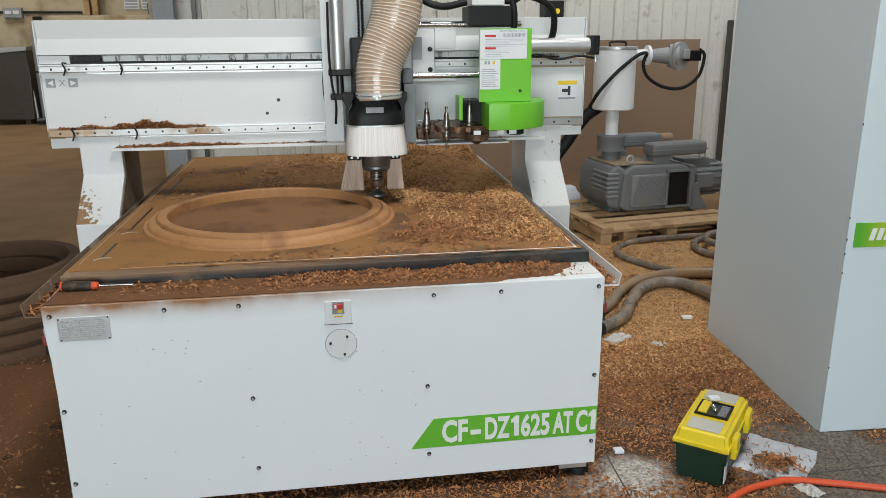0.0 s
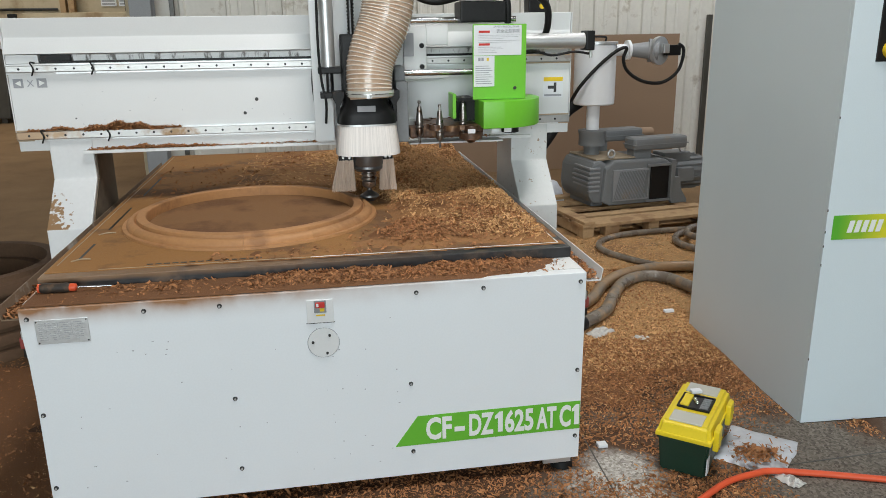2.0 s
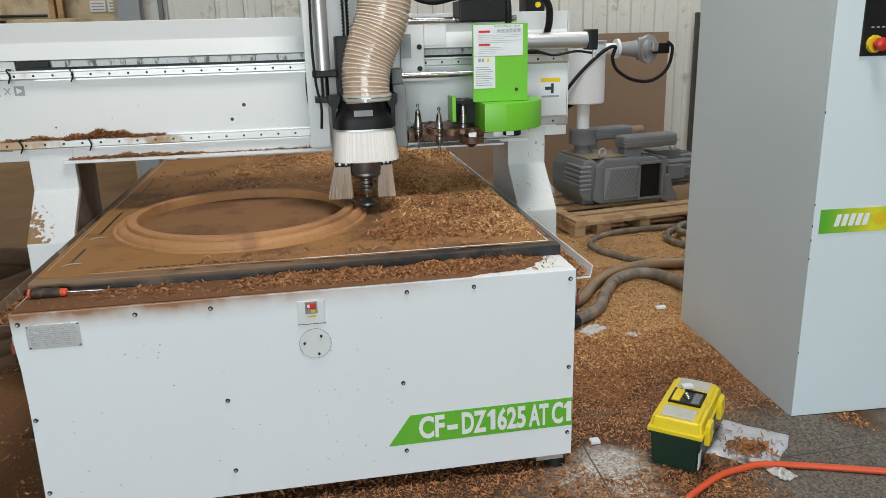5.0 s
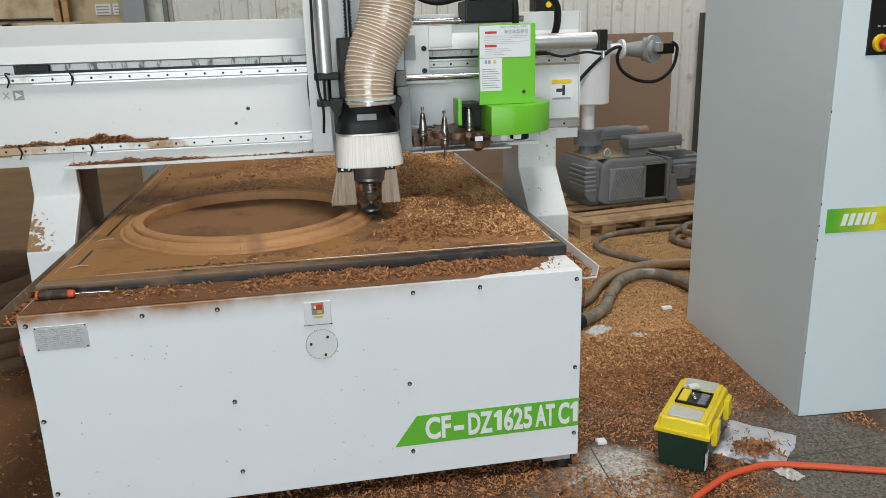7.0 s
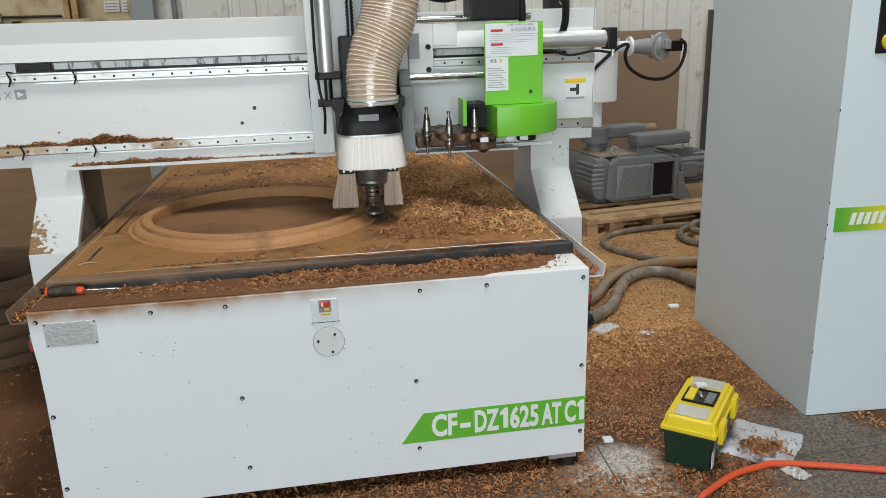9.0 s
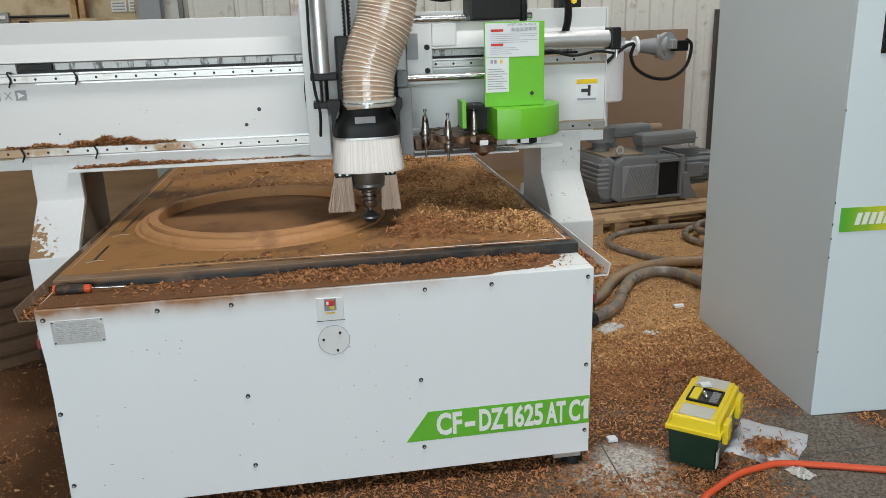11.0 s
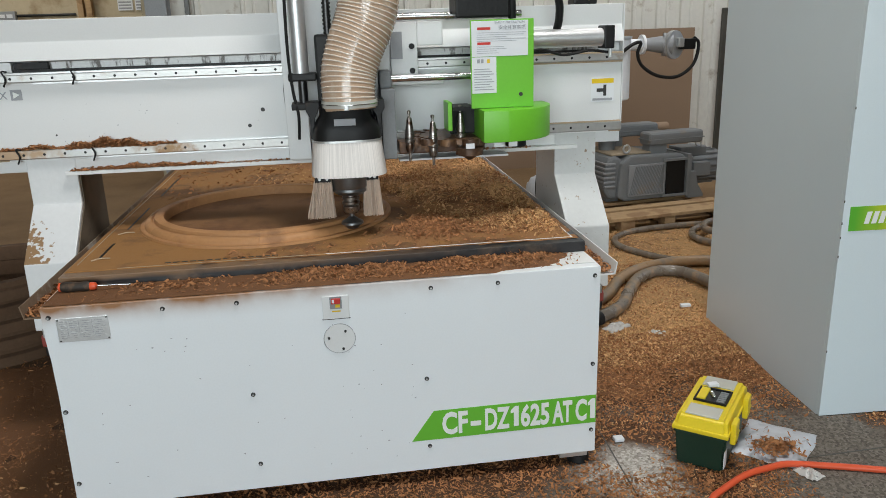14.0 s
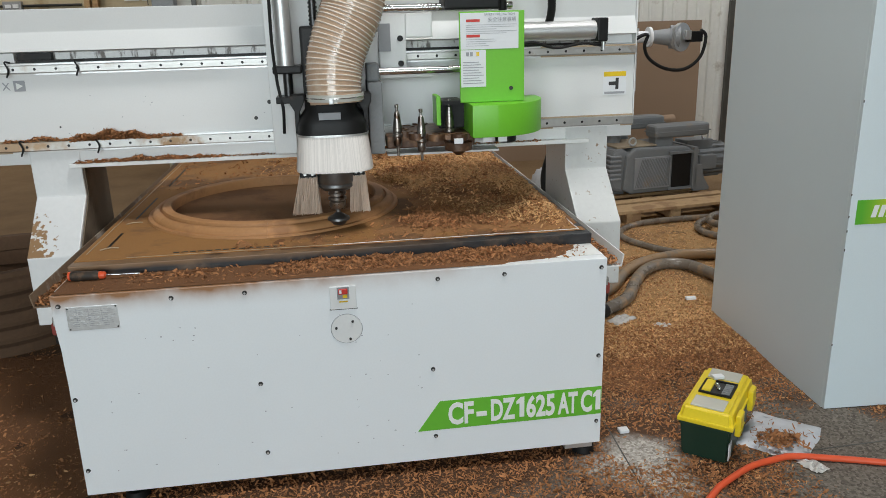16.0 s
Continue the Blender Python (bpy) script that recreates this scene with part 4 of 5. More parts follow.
    sub("thin_cable", tube(bmesh.new(), smooth_line([(0.76, 0.12, 1.54), (0.84, 0.12, 1.57), (0.95, 0.13, 1.545), (1.06, 0.12, 1.56), (1.14, 0.12, 1.55)], 8), 0.006, 8), "rubber", "", True)
    # green guard with labels
    bm = bmesh.new()
    box(bm, 0.525, 0.782, -0.012, 0.0, 1.352, 1.696, bevel=0.002)
    box(bm, 0.772, 0.783, 0.0, 0.10, 1.352, 1.696)
    gd = sub("changer_guard", bm, "green", "lime green sheet-metal guard")
    sub("safety_label", B(0.529, 0.758, -0.0145, -0.0125, 1.555, 1.691, bevel=0.0006), "paper", "white safety label with grey print")
    sub("side_label", B(0.529, 0.628, -0.0145, -0.0125, 1.412, 1.553), "paper", "white notice label with small print")
    sub("red_tag", B(0.552, 0.605, -0.0155, -0.0147, 1.657, 1.667), "red")
    sub("red_tag", B(0.552, 0.605, -0.0155, -0.0147, 1.600, 1.610), "red")
    sub("rivet", C((0.728, -0.016, 1.403), (0.728, -0.011, 1.403), 0.008, seg=12), "ink_dark")
    lettering("label_title", "SAFETY PRECAUTION", 0.0125, front_text(0.622, -0.0152, 1.680), "ink", c)
    lettering("label_heading", "\u5b89\u5168\u6ce8\u610f\u4e8b\u9879", 0.0185, front_text(0.637, -0.0152, 1.658), "ink", c)
    for z, w in ((1.646, 0.2), (1.638, 0.19), (1.630, 0.12), (1.622, 0.2), (1.614, 0.16), (1.592, 0.11), (1.584, 0.12), (1.576, 0.08), (1.568, 0.09)):
        sub("print_line", B(0.55, 0.55 + w, -0.0152, -0.0147, z - 0.0007, z + 0.0007), "ink")
    for i in range(9):
        sub("print_line", B(0.537, 0.60 + 0.018 * ((i * 7) % 3) / 2, -0.0152, -0.0147, 1.505 - i * 0.01, 1.508 - i * 0.01), "ink")
    for x in (0.55, 0.565, 0.59):
        sub("print_mark", B(x, x + 0.011, -0.0152, -0.0147, 1.53, 1.545), "amber" if x > 0.58 else "ink")
    # rounded turret cover
    bm = bmesh.new()
    arc = [(0.624 + 0.262 * math.sin(a) ** 0.9, 0.150 - 0.260 * math.cos(a)) for a in np.linspace(0.10, math.pi / 2, 26)]
    pts = [(0.556, -0.105)] + [(x, y) for x, y in arc] + [(0.886, 0.225), (0.556, 0.225)]
    prism(bm, pts, "z", 1.224, 1.350, 0.004)
    sub("turret_cover", bm, "green", "lime green curved turret cover", True)
    sub("turret_shield", B(0.432, 0.450, 0.02, 0.14, 1.262, 1.378, bevel=0.003), "green")
    # black box added to stand for the dark inside of the open cover
    sub("turret_dark_inside", B(0.452, 0.56, 0.10, 0.14, 1.24, 1.34, bevel=0.004), "black")
    sub("turret_bracket", B(0.452, 0.535, 0.0, 0.15, 1.345, 1.36), "black")
    # tool magazine disc with forks
    bm = bmesh.new()
    lathe(bm, [(0.02, 1.232), (0.20, 1.232), (0.20, 1.212), (0.02, 1.212)], 40, (0.52, 0.16, 0))
    sub("magazine_disc", bm, "oily", "oily dark tool magazine disc")
    for ang in range(100, 290, 24):
        a = radians(ang)
        bx, by = 0.52 + 0.22 * math.cos(a), 0.16 + 0.20 * math.sin(a)
        bm = bmesh.new()
        lathe(bm, [(0.018, 1.236), (0.034, 1.236), (0.034, 1.21), (0.018, 1.21)], 16, (bx, by, 0), closed=True)
        sub("tool_fork", bm, "oily", "", True)
    for i, (x, y, h) in enumerate(((0.276, 0.06, 1.350), (0.368, 0.02, 1.333), (0.484, 0.03, 1.366))):
        bm = bmesh.new()
        z = h - 1.352
        lathe(bm, [(0.0032, 1.352 + z), (0.0080, 1.350 + z), (0.0080, 1.340 + z), (0.0048, 1.337 + z), (0.0048, 1.325 + z), (0.0104, 1.320 + z), (0.0192, 1.252 + z), (0.0192, 1.243 + z), (0.0152, 1.240 + z), (0.0152, 1.236 + z), (0.0208, 1.232 + z), (0.0208, 1.222 + z), (0.0168, 1.218 + z), (0.0184, 1.20 + z), (0.0160, 1.184 + z), (0.0064, 1.178 + z), (0.0056, 1.145 + z)], 24, (x, y, 0))
        sub("spare_tool", bm, "spare_steel", "steel tool holder waiting in the magazine", True)
    bm = bmesh.new()
    lathe(bm, [(0.02, 1.20), (0.056, 1.20), (0.056, 1.172), (0.03, 1.165), (0.010, 1.150)], 24, (0.51, -0.03, 0))
    sub("facing_cutter", bm, "oily", "broad dark facing cutter", True)
    bm = bmesh.new()
    lathe(bm, [(0.02, 1.235), (0.042, 1.235), (0.042, 1.20), (0.03, 1.195)], 24, (0.70, -0.04, 0))
    sub("turret_knob", bm, "black", "", True)
    for x in (0.485, 0.66, 0.60):
        sub("number_tag", B(x, x + 0.035, -0.088, -0.082, 1.203, 1.223), "paper")
    sub("magazine_plate", B(0.235, 0.60, 0.10, 0.215, 1.165, 1.215, bevel=0.006), "oily", "oily dusty plate behind the spare tools")
    sub("lower_rail_shield", B(0.24, 0.72, 0.18, 0.30, 1.122, 1.13), "white_dirty")
    return c


def build_gantry():
    g = thing("gantry", (0, 0.84, 0), "white moving gantry with milling head and green tool changer", "gantry")
    gantry_beam(g)
    gantry_legs(g)
    return g, head(g)


gantry, carriage = build_gantry()

# ---- beside the machine ----


def control_cabinet():
    t = thing("control_cabinet", (3.01, 0.178, 0), "tall grey-white steel control cabinet", "cabinet", turn=-3)
    part("body", B(0, 1.0, 0.0105, 1.14, 0.0, 2.0, bevel=0.001), "cabinet", t)
    part("door", B(0.0, 1.0, -0.012, 0.010, 0.004, 2.0, bevel=0.0012), "cabinet", t, "plain grey-white cabinet door")
    part("brand_stripe", B(0.028, 0.7, -0.0145, -0.0123, 0.832, 0.933), "stripe", t, "stripe shading from green to yellow")
    for i in range(5):
        x = 0.090 + i * 0.031
        bm = bmesh.new()
        prism(bm, [(x, 0.860), (x + 0.021, 0.860), (x + 0.032, 0.910), (x + 0.011, 0.910)], "y", -0.016, -0.0147)
        part("stripe_mark", bm, "decal_white", t)
    part("stripe_disc", C((0.29, -0.0158, 0.885), (0.29, -0.0147, 0.885), 0.026, seg=28), "amber", t, smooth=True)
    part("control_panel", B(0.112, 0.78, -0.018, -0.0122, 1.535, 1.96, bevel=0.002), "black", t, "black control panel with buttons")
    part("display", B(0.22, 0.6, -0.021, -0.0185, 1.72, 1.93, bevel=0.002), "ink_dark", t)
    for i in range(6):
        part("panel_mark", B(0.145 + i * 0.022, 0.156 + i * 0.022, -0.0195, -0.0185, 1.640, 1.645), "ink", t)
    bm = bmesh.new()
    cyl(bm, (0.165, -0.03, 1.58), (0.165, -0.0185, 1.58), 0.031, 0.034, seg=32)
    part("stop_collar", bm, "amber", t, "yellow collar of the stop button", True)
    bm = bmesh.new()
    lathe(bm, [(0.014, 0.0), (0.016, 0.02), (0.025, 0.028), (0.025, 0.04), (0.018, 0.046), (0.004, 0.048)], 24)
    bmesh.ops.transform(bm, matrix=Matrix.Translation((0.165, -0.028, 1.58)) @ Matrix.Rotation(math.pi / 2, 4, "X"), verts=bm.verts)
    part("stop_button", bm, "red", t, "red mushroom stop button", True)
    for z in (0.72, 0.80, 0.86, 0.95, 0.3, 1.32):
        part("paint_chip", B(-0.0006, 0.002, -0.0127, -0.009, z, z + 0.010), "dark_steel", t)


control_cabinet()


def pallet():
    t = thing("pallet", (3.10, 3.22, 0), "raw timber pallet dusted with wood shavings", "pallet", turn=9)
    for y in (0.0, 0.52, 1.04):
        for x in (0.0, 0.12, 0.62, 1.22):
            if x == 0.12 and y:
                continue
            part("block", B(x + (0.09 if x == 0.12 else 0), x + (0.22 if x == 0.12 else 0.10), y + 0.001, y + 0.10, 0.0, 0.098, bevel=0.003), "pallet", t)
    for y, w in ((-0.01, 0.21), (0.26, 0.105), (0.52, 0.105), (0.78, 0.105), (1.04, 0.105)):
        part("deck_board", B(-0.01, 1.34, y - 0.005, y + w, 0.099, 0.125, bevel=0.003), "pallet", t)
    part("deck_board", B(0.0, 0.10, -0.02, 1.16, 0.1255, 0.150, bevel=0.003), "pallet", t)
    for x in (0.0, 0.64, 1.22):
        part("runner", B(x, x + 0.1, 0.103, 0.518, 0.02, 0.098, bevel=0.003), "pallet", t)


pallet()


def vacuum_pump():
    t = thing("vacuum_pump", (3.30, 3.62, 0.126), "grey painted rotary vacuum pump with finned motor", "pump", turn=9)
    bm = bmesh.new()
    prism(bm, [(0.16, 0.06), (0.24, 0.02), (0.84, 0.02), (0.84, 0.38), (0.78, 0.41), (0.28, 0.42), (0.19, 0.36)], "y", 0.08, 0.62, 0.02)
    part("body", bm, "pump", t, "blue-grey cast pump housing")
    # louvred end dome
    bm = bmesh.new()
    prism(bm, [(0.04, 0.18), (0.055, 0.11), (0.09, 0.05), (0.17, 0.03), (0.24, 0.06), (0.24, 0.38), (0.16, 0.43), (0.09, 0.41), (0.055, 0.34)], "y", 0.12, 0.66, 0.03)
    part("end_dome", bm, "pump", t)
    for i in range(6):
        z = 0.15 + i * 0.04
        part("louvre", B(0.025 + abs(i - 2.5) * 0.009, 0.15, 0.105, 0.40, z, z + 0.016, bevel=0.004), "pump_light", t)
    part("top_cover", B(0.12, 0.52, 0.14, 0.64, 0.42, 0.437, bevel=0.008), "pump_dust", t, "pump top covered in pale wood dust")
    part("side_grille", B(0.26, 0.62, 0.066, 0.082, 0.06, 0.34, bevel=0.004), "pump_light", t, "fine grey mesh intake grille")
    for i in range(22):
        x = 0.272 + i * 0.0158
        bm = bmesh.new()
        prism(bm, [(x - 0.003, 0.075), (x + 0.003, 0.075), (min(x + 0.063, 0.612), 0.325), (min(x + 0.057, 0.606), 0.325)], "y", 0.060, 0.0655)
        part("grille_bar", bm, "pump", t)
    part("dark_grille", B(0.64, 0.83, 0.07, 0.082, 0.05, 0.35, bevel=0.003), "black", t)
    part("frame_bar", B(0.60, 0.90, 0.055, 0.075, 0.35, 0.372), "pump", t)
    part("frame_bar", B(0.60, 0.90, 0.055, 0.075, 0.03, 0.05), "pump", t)
    part("end_bracket", B(0.84, 0.885, 0.05, 0.62, 0.02, 0.40, bevel=0.006), "pump", t)
    bm = bmesh.new()
    prism(bm, [(0.86, 0.24), (0.93, 0.24), (0.96, 0.12), (1.02, 0.03), (1.02, 0.0), (0.86, 0.0)], "y", 0.05, 0.09, 0.004)
    part("bracket_foot", bm, "pump", t)
    part("bracket_foot", B(0.12, 0.24, 0.2, 0.6, 0.0, 0.06, bevel=0.01), "pump", t)
    for x0, y0, z0 in ((0.485, 0.12, 0.485), (0.26, 0.50, 0.52)):
        part("exhaust_box", B(x0, x0 + 0.56, y0, y0 + 0.18, z0, z0 + 0.115, bevel=0.035, seg=3), "pump", t, "rounded exhaust filter housing")
        part("exhaust_seam", B(x0 - 0.004, x0 + 0.564, y0 - 0.004, y0 + 0.184, z0 + 0.045, z0 + 0.055, bevel=0.003), "pump", t)
        part("exhaust_neck", B(x0 + 0.02, x0 + 0.2, y0 + 0.03, y0 + 0.15, 0.40, z0 + 0.01, bevel=0.01), "pump", t)
    part("exhaust_cap", C((0.80, 0.59, 0.575), (0.96, 0.59, 0.575), 0.05), "ply", t, smooth=True)
    for x, y, z in ((0.27, 0.14, 0.475), (1.12, 0.3, 0.455)):
        bm = bmesh.new()
        tube(bm, [Vector((x + 0.032 * math.cos(a), y, z + 0.032 * math.sin(a))) for a in np.linspace(0, 2 * math.pi, 20)], 0.009, 8)
        part("lifting_eye", bm, "alu", t, smooth=True)
    m = part("motor", C((0.90, 0.38, 0.22), (1.36, 0.38, 0.22), 0.15, seg=32), "pump", t, "finned grey electric motor", True)
    for i in range(12):
        a = radians(60 + i * 22)
        y, z = 0.38 + 0.16 * math.cos(a), 0.22 + 0.16 * math.sin(a)
        part("fin", B(0.95, 1.33, y - 0.006, y + 0.006, z - 0.006, z + 0.006), "pump", m)
    part("terminal_box", B(1.0, 1.18, 0.18, 0.27, 0.16, 0.29, bevel=0.008), "pump", t)
    part("motor_top", B(0.92, 1.2, 0.28, 0.48, 0.33, 0.42, bevel=0.01), "pump", t)


vacuum_pump()


def filter_drum():
    x, y = 3.465, 4.08
    t = thing("filter_drum", (x, y, 0.545), "white cylindrical intake filter on a grey flange above the pump", "filter")
    bm = bmesh.new()
    lathe(bm, [(0.03, 0.0), (0.07, 0.0), (0.075, 0.10), (0.12, 0.10), (0.12, 0.20), (0.126, 0.21), (0.126, 0.235), (0.06, 0.24)], 32)
    part("flange", bm, "pump", t, "grey clamp flange", True)
    bm = bmesh.new()
    lathe(bm, [(0.058, 0.236), (0.058, 0.48)], 24)
    part("neck", bm, "filter", t, smooth=True)
    bm = bmesh.new()
    lathe(bm, [(0.02, 0.465), (0.172, 0.465), (0.182, 0.475), (0.182, 0.98), (0.176, 0.985), (0.02, 0.985)], 48)
    part("drum", bm, "filter", t, "white painted steel drum", True)
    bm = bmesh.new()
    lathe(bm, [(0.02, 0.985), (0.192, 0.986), (0.192, 1.006), (0.02, 1.010)], 48)
    part("lid", bm, "alu", t, "thin pale drum lid", True)
    bm = bmesh.new()
    tube(bm, smooth_line([(-0.07, -0.05, 1.008), (-0.065, -0.05, 1.045), (0.065, -0.05, 1.045), (0.07, -0.05, 1.008)], 6), 0.009, 8)
    part("lid_handle", bm, "rubber", t, smooth=True)
    part("outlet_stub", C((0.17, 0, 0.93), (0.30, 0, 0.93), 0.05), "filter", t, smooth=True)
    part("outlet_flange", C((0.285, 0, 0.93), (0.31, 0, 0.93), 0.085), "filter", t, smooth=True)
    part("reducer", C((0.31, 0, 0.93), (0.47, -0.05, 0.925), 0.05, 0.075), "pump_light", t, smooth=True)
    part("check_valve", C((0.47, -0.05, 0.925), (0.545, -0.075, 0.922), 0.10), "pump_light", t, "round aluminium check valve", True)
    part("valve_cover", C((0.545, -0.075, 0.922), (0.562, -0.105, 0.922), 0.122), "alu", t, smooth=True)
    part("solenoid", B(0.60, 0.74, -0.13, -0.05, 0.88, 0.97, bevel=0.008), "black", t, "black solenoid on the valve")
    part("solenoid_yoke", B(0.575, 0.63, -0.14, -0.04, 0.90, 0.98, bevel=0.008), "alu", t)
    part("cable", tube(bmesh.new(), smooth_line([(0.73, -0.1, 0.98), (0.78, -0.1, 0.92), (0.74, -0.1, 0.75), (0.6, -0.1, 0.65), (0.42, -0.1, 0.66), (0.26, -0.12, 0.75), (0.20, -0.15, 0.86), (0.22, -0.16, 0.95), (0.12, -0.19, 0.93), (-0.05, -0.2, 0.80), (-0.20, -0.2, 0.64), (-0.25, -0.1, 0.5)], 8), 0.015, 8), "rubber", t, smooth=True)


filter_drum()


def hose(name, pts, r, mat, label, seg=14, ribs=0.0):
    bm = bmesh.new()
    line = smooth_line(pts, 10)
    tube(bm, line, (lambda i: r * (1 + ribs * (i % 2))) if ribs else r, seg)
    return tagged(part(name, bm, mat, None, smooth=True), label, "hose")


hose("suction_pipe", [(3.40, 4.25, 1.02), (3.26, 4.25, 0.92), (3.10, 4.25, 0.70), (2.98, 4.25, 0.52), (2.90, 4.25, 0.25), (2.88, 4.1, 0.06), (2.75, 3.6, 0.06)], 0.055, "rubber", "dark rubber suction hose hanging beside the pump")
hose("vacuum_hose", [(1.98, 1.15, 0.10), (2.25, 1.25, 0.06), (2.48, 1.38, 0.055), (2.64, 1.52, 0.055), (2.76, 1.72, 0.055), (2.92, 1.96, 0.055), (3.10, 2.08, 0.055), (3.26, 2.02, 0.055), (3.34, 1.75, 0.055), (3.36, 1.50, 0.055)], 0.037, "hose_grey", "thick grey wire-wound vacuum hose on the floor")
hose("vacuum_hose", [(1.99, 1.40, 0.10), (2.30, 1.48, 0.06), (2.60, 1.70, 0.05), (2.80, 1.98, 0.05), (3.02, 2.17, 0.05), (3.30, 2.26, 0.05), (3.60, 2.22, 0.05), (3.9, 2.1, 0.05)], 0.036, "hose_tan", "dust-filled clear vacuum hose half buried in chips")
part_coupling = part("hose_coupling", C((2.30, 1.27, 0.056), (2.44, 1.35, 0.055), 0.043), "rubber", None, smooth=True)
tagged(part_coupling, "black rubber coupling on the vacuum hose", "coupling")
hose("air_hose", [(3.75, 2.27, 0.03), (3.45, 2.30, 0.03), (3.27, 2.46, 0.03), (3.12, 2.77, 0.03), (3.17, 3.02, 0.03), (3.42, 3.20, 0.03), (3.82, 3.26, 0.03), (4.25, 3.25, 0.03)], 0.024, "hose_grey", "thinner grey hose looped over the floor")
hose("air_hose", [(4.05, 2.62, 0.03), (3.84, 2.68, 0.03), (3.77, 2.9, 0.03), (3.92, 3.15, 0.03), (4.3, 3.2, 0.05), (4.4, 2.9, 0.06), (4.2, 2.68, 0.07), (3.92, 2.76, 0.09), (3.86, 2.92, 0.09), (4.0, 3.1, 0.09), (4.3, 3.12, 0.09)], 0.027, "hose_grey", "coil of grey hose beside the cabinet")
hose("orange_hose", [(1.95, -0.75, 0.014), (2.13, -0.46, 0.014), (2.263, -0.323, 0.014), (2.315, -0.284, 0.014), (2.461, -0.203, 0.014), (2.581, -0.176, 0.016), (2.66, -0.172, 0.018), (2.819, -0.213, 0.014), (2.982, -0.272, 0.014), (3.5, -0.47, 0.014)], 0.0125, "orange", "orange rubber air hose across the floor")


def toolbox():
    t = thing("toolbox", (2.435, 0.03, 0), "plastic toolbox with yellow lid and dark green tub", "toolbox", turn=-40)
    bm = bmesh.new()
    g = bmesh.ops.create_cube(bm, size=1.0)
    for v in g["verts"]:
        k = 0.90 if v.co.z < 0 else 1.0
        v.co = Vector((v.co.x * 0.192 * k, v.co.y * 0.385 * k, 0.078 + v.co.z * 0.154))
    bmesh.ops.bevel(bm, geom=bm.edges[:], offset=0.008, segments=2, affect="EDGES")
    part("tub", bm, "dark_green", t, "dark green ribbed tub")
    part("tub_rim", B(-0.100, 0.100, -0.197, 0.197, 0.148, 0.160, bevel=0.004), "dark_green", t)
    bm = bmesh.new()
    g = bmesh.ops.create_cube(bm, size=1.0)
    for v in g["verts"]:
        k = 0.88 if v.co.z > 0 else 1.0
        v.co = Vector((v.co.x * 0.206 * k, v.co.y * 0.405 * (k + 0.05 if v.co.z > 0 else 1), 0.193 + v.co.z * 0.064))
    bmesh.ops.bevel(bm, geom=bm.edges[:], offset=0.012, segments=3, affect="EDGES")
    lid = part("lid", bm, "yellow", t, "yellow lid with clear organiser covers")
    part("lid_rim", B(-0.105, 0.105, -0.205, 0.205, 0.160, 0.178, bevel=0.005), "yellow", lid)
    for y0, y1 in ((-0.178, -0.09), (0.09, 0.178)):
        part("organiser_cover", B(-0.064, 0.060, y0, y1, 0.2215, 0.2285, bevel=0.003), "clear", lid, "clear plastic organiser cover")
    part("handle_well", B(-0.058, 0.058, -0.060, 0.058, 0.2252, 0.2275), "ink_dark", lid, "black framed handle well")
    for b in ((-0.060, 0.060, -0.064, -0.056), (-0.060, 0.060, 0.054, 0.062), (-0.063, -0.056, -0.064, 0.062), (0.056, 0.063, -0.064, 0.062)):
        part("well_frame", B(*b, 0.2255, 0.2345, bevel=0.002), "black", lid)
    for i in range(6):
        part("handle_rib", B(0.022, 0.052, -0.048 + i * 0.0165, -0.039 + i * 0.0165, 0.2276, 0.2335), "pump_light", lid)
    part("handle_bar", B(-0.054, -0.020, -0.052, 0.050, 0.2276, 0.2385, bevel=0.004), "yellow", lid, "yellow folding handle")
    part("embossed_mark", B(0.068, 0.080, -0.02, 0.012, 0.2245, 0.2265), "amber", lid)
    bm = bmesh.new()
    for x, y in ((-0.002, 0.0), (0.006, -0.016), (-0.008, 0.014)):
        bmesh.ops.create_icosphere(bm, subdivisions=2, radius=0.0085, matrix=Matrix.Translation((x, y, 0.236)))
    part("metal_nut", bm, "steel", lid, smooth=True)
    for y in (-0.12, 0.11):
        part("latch", B(0.100, 0.122, y - 0.032, y + 0.032, 0.118, 0.205, bevel=0.006), "yellow", t, "yellow snap latch")
        part("hinge_pin", C((0.118, y - 0.036, 0.15), (0.118, y + 0.036, 0.15), 0.006, seg=10), "yellow", t)
    part("side_sticker", B(0.091, 0.0945, -0.19, -0.15, 0.03, 0.10), "paper", t)
    tagged(part("wood_offcut", B(-0.022, 0.022, -0.014, 0.014, 0.0, 0.012, bevel=0.002), "paper", None, at=(2.468, 0.10, 0.2365)), "small pale offcut lying on the toolbox lid", "offcut")


toolbox()


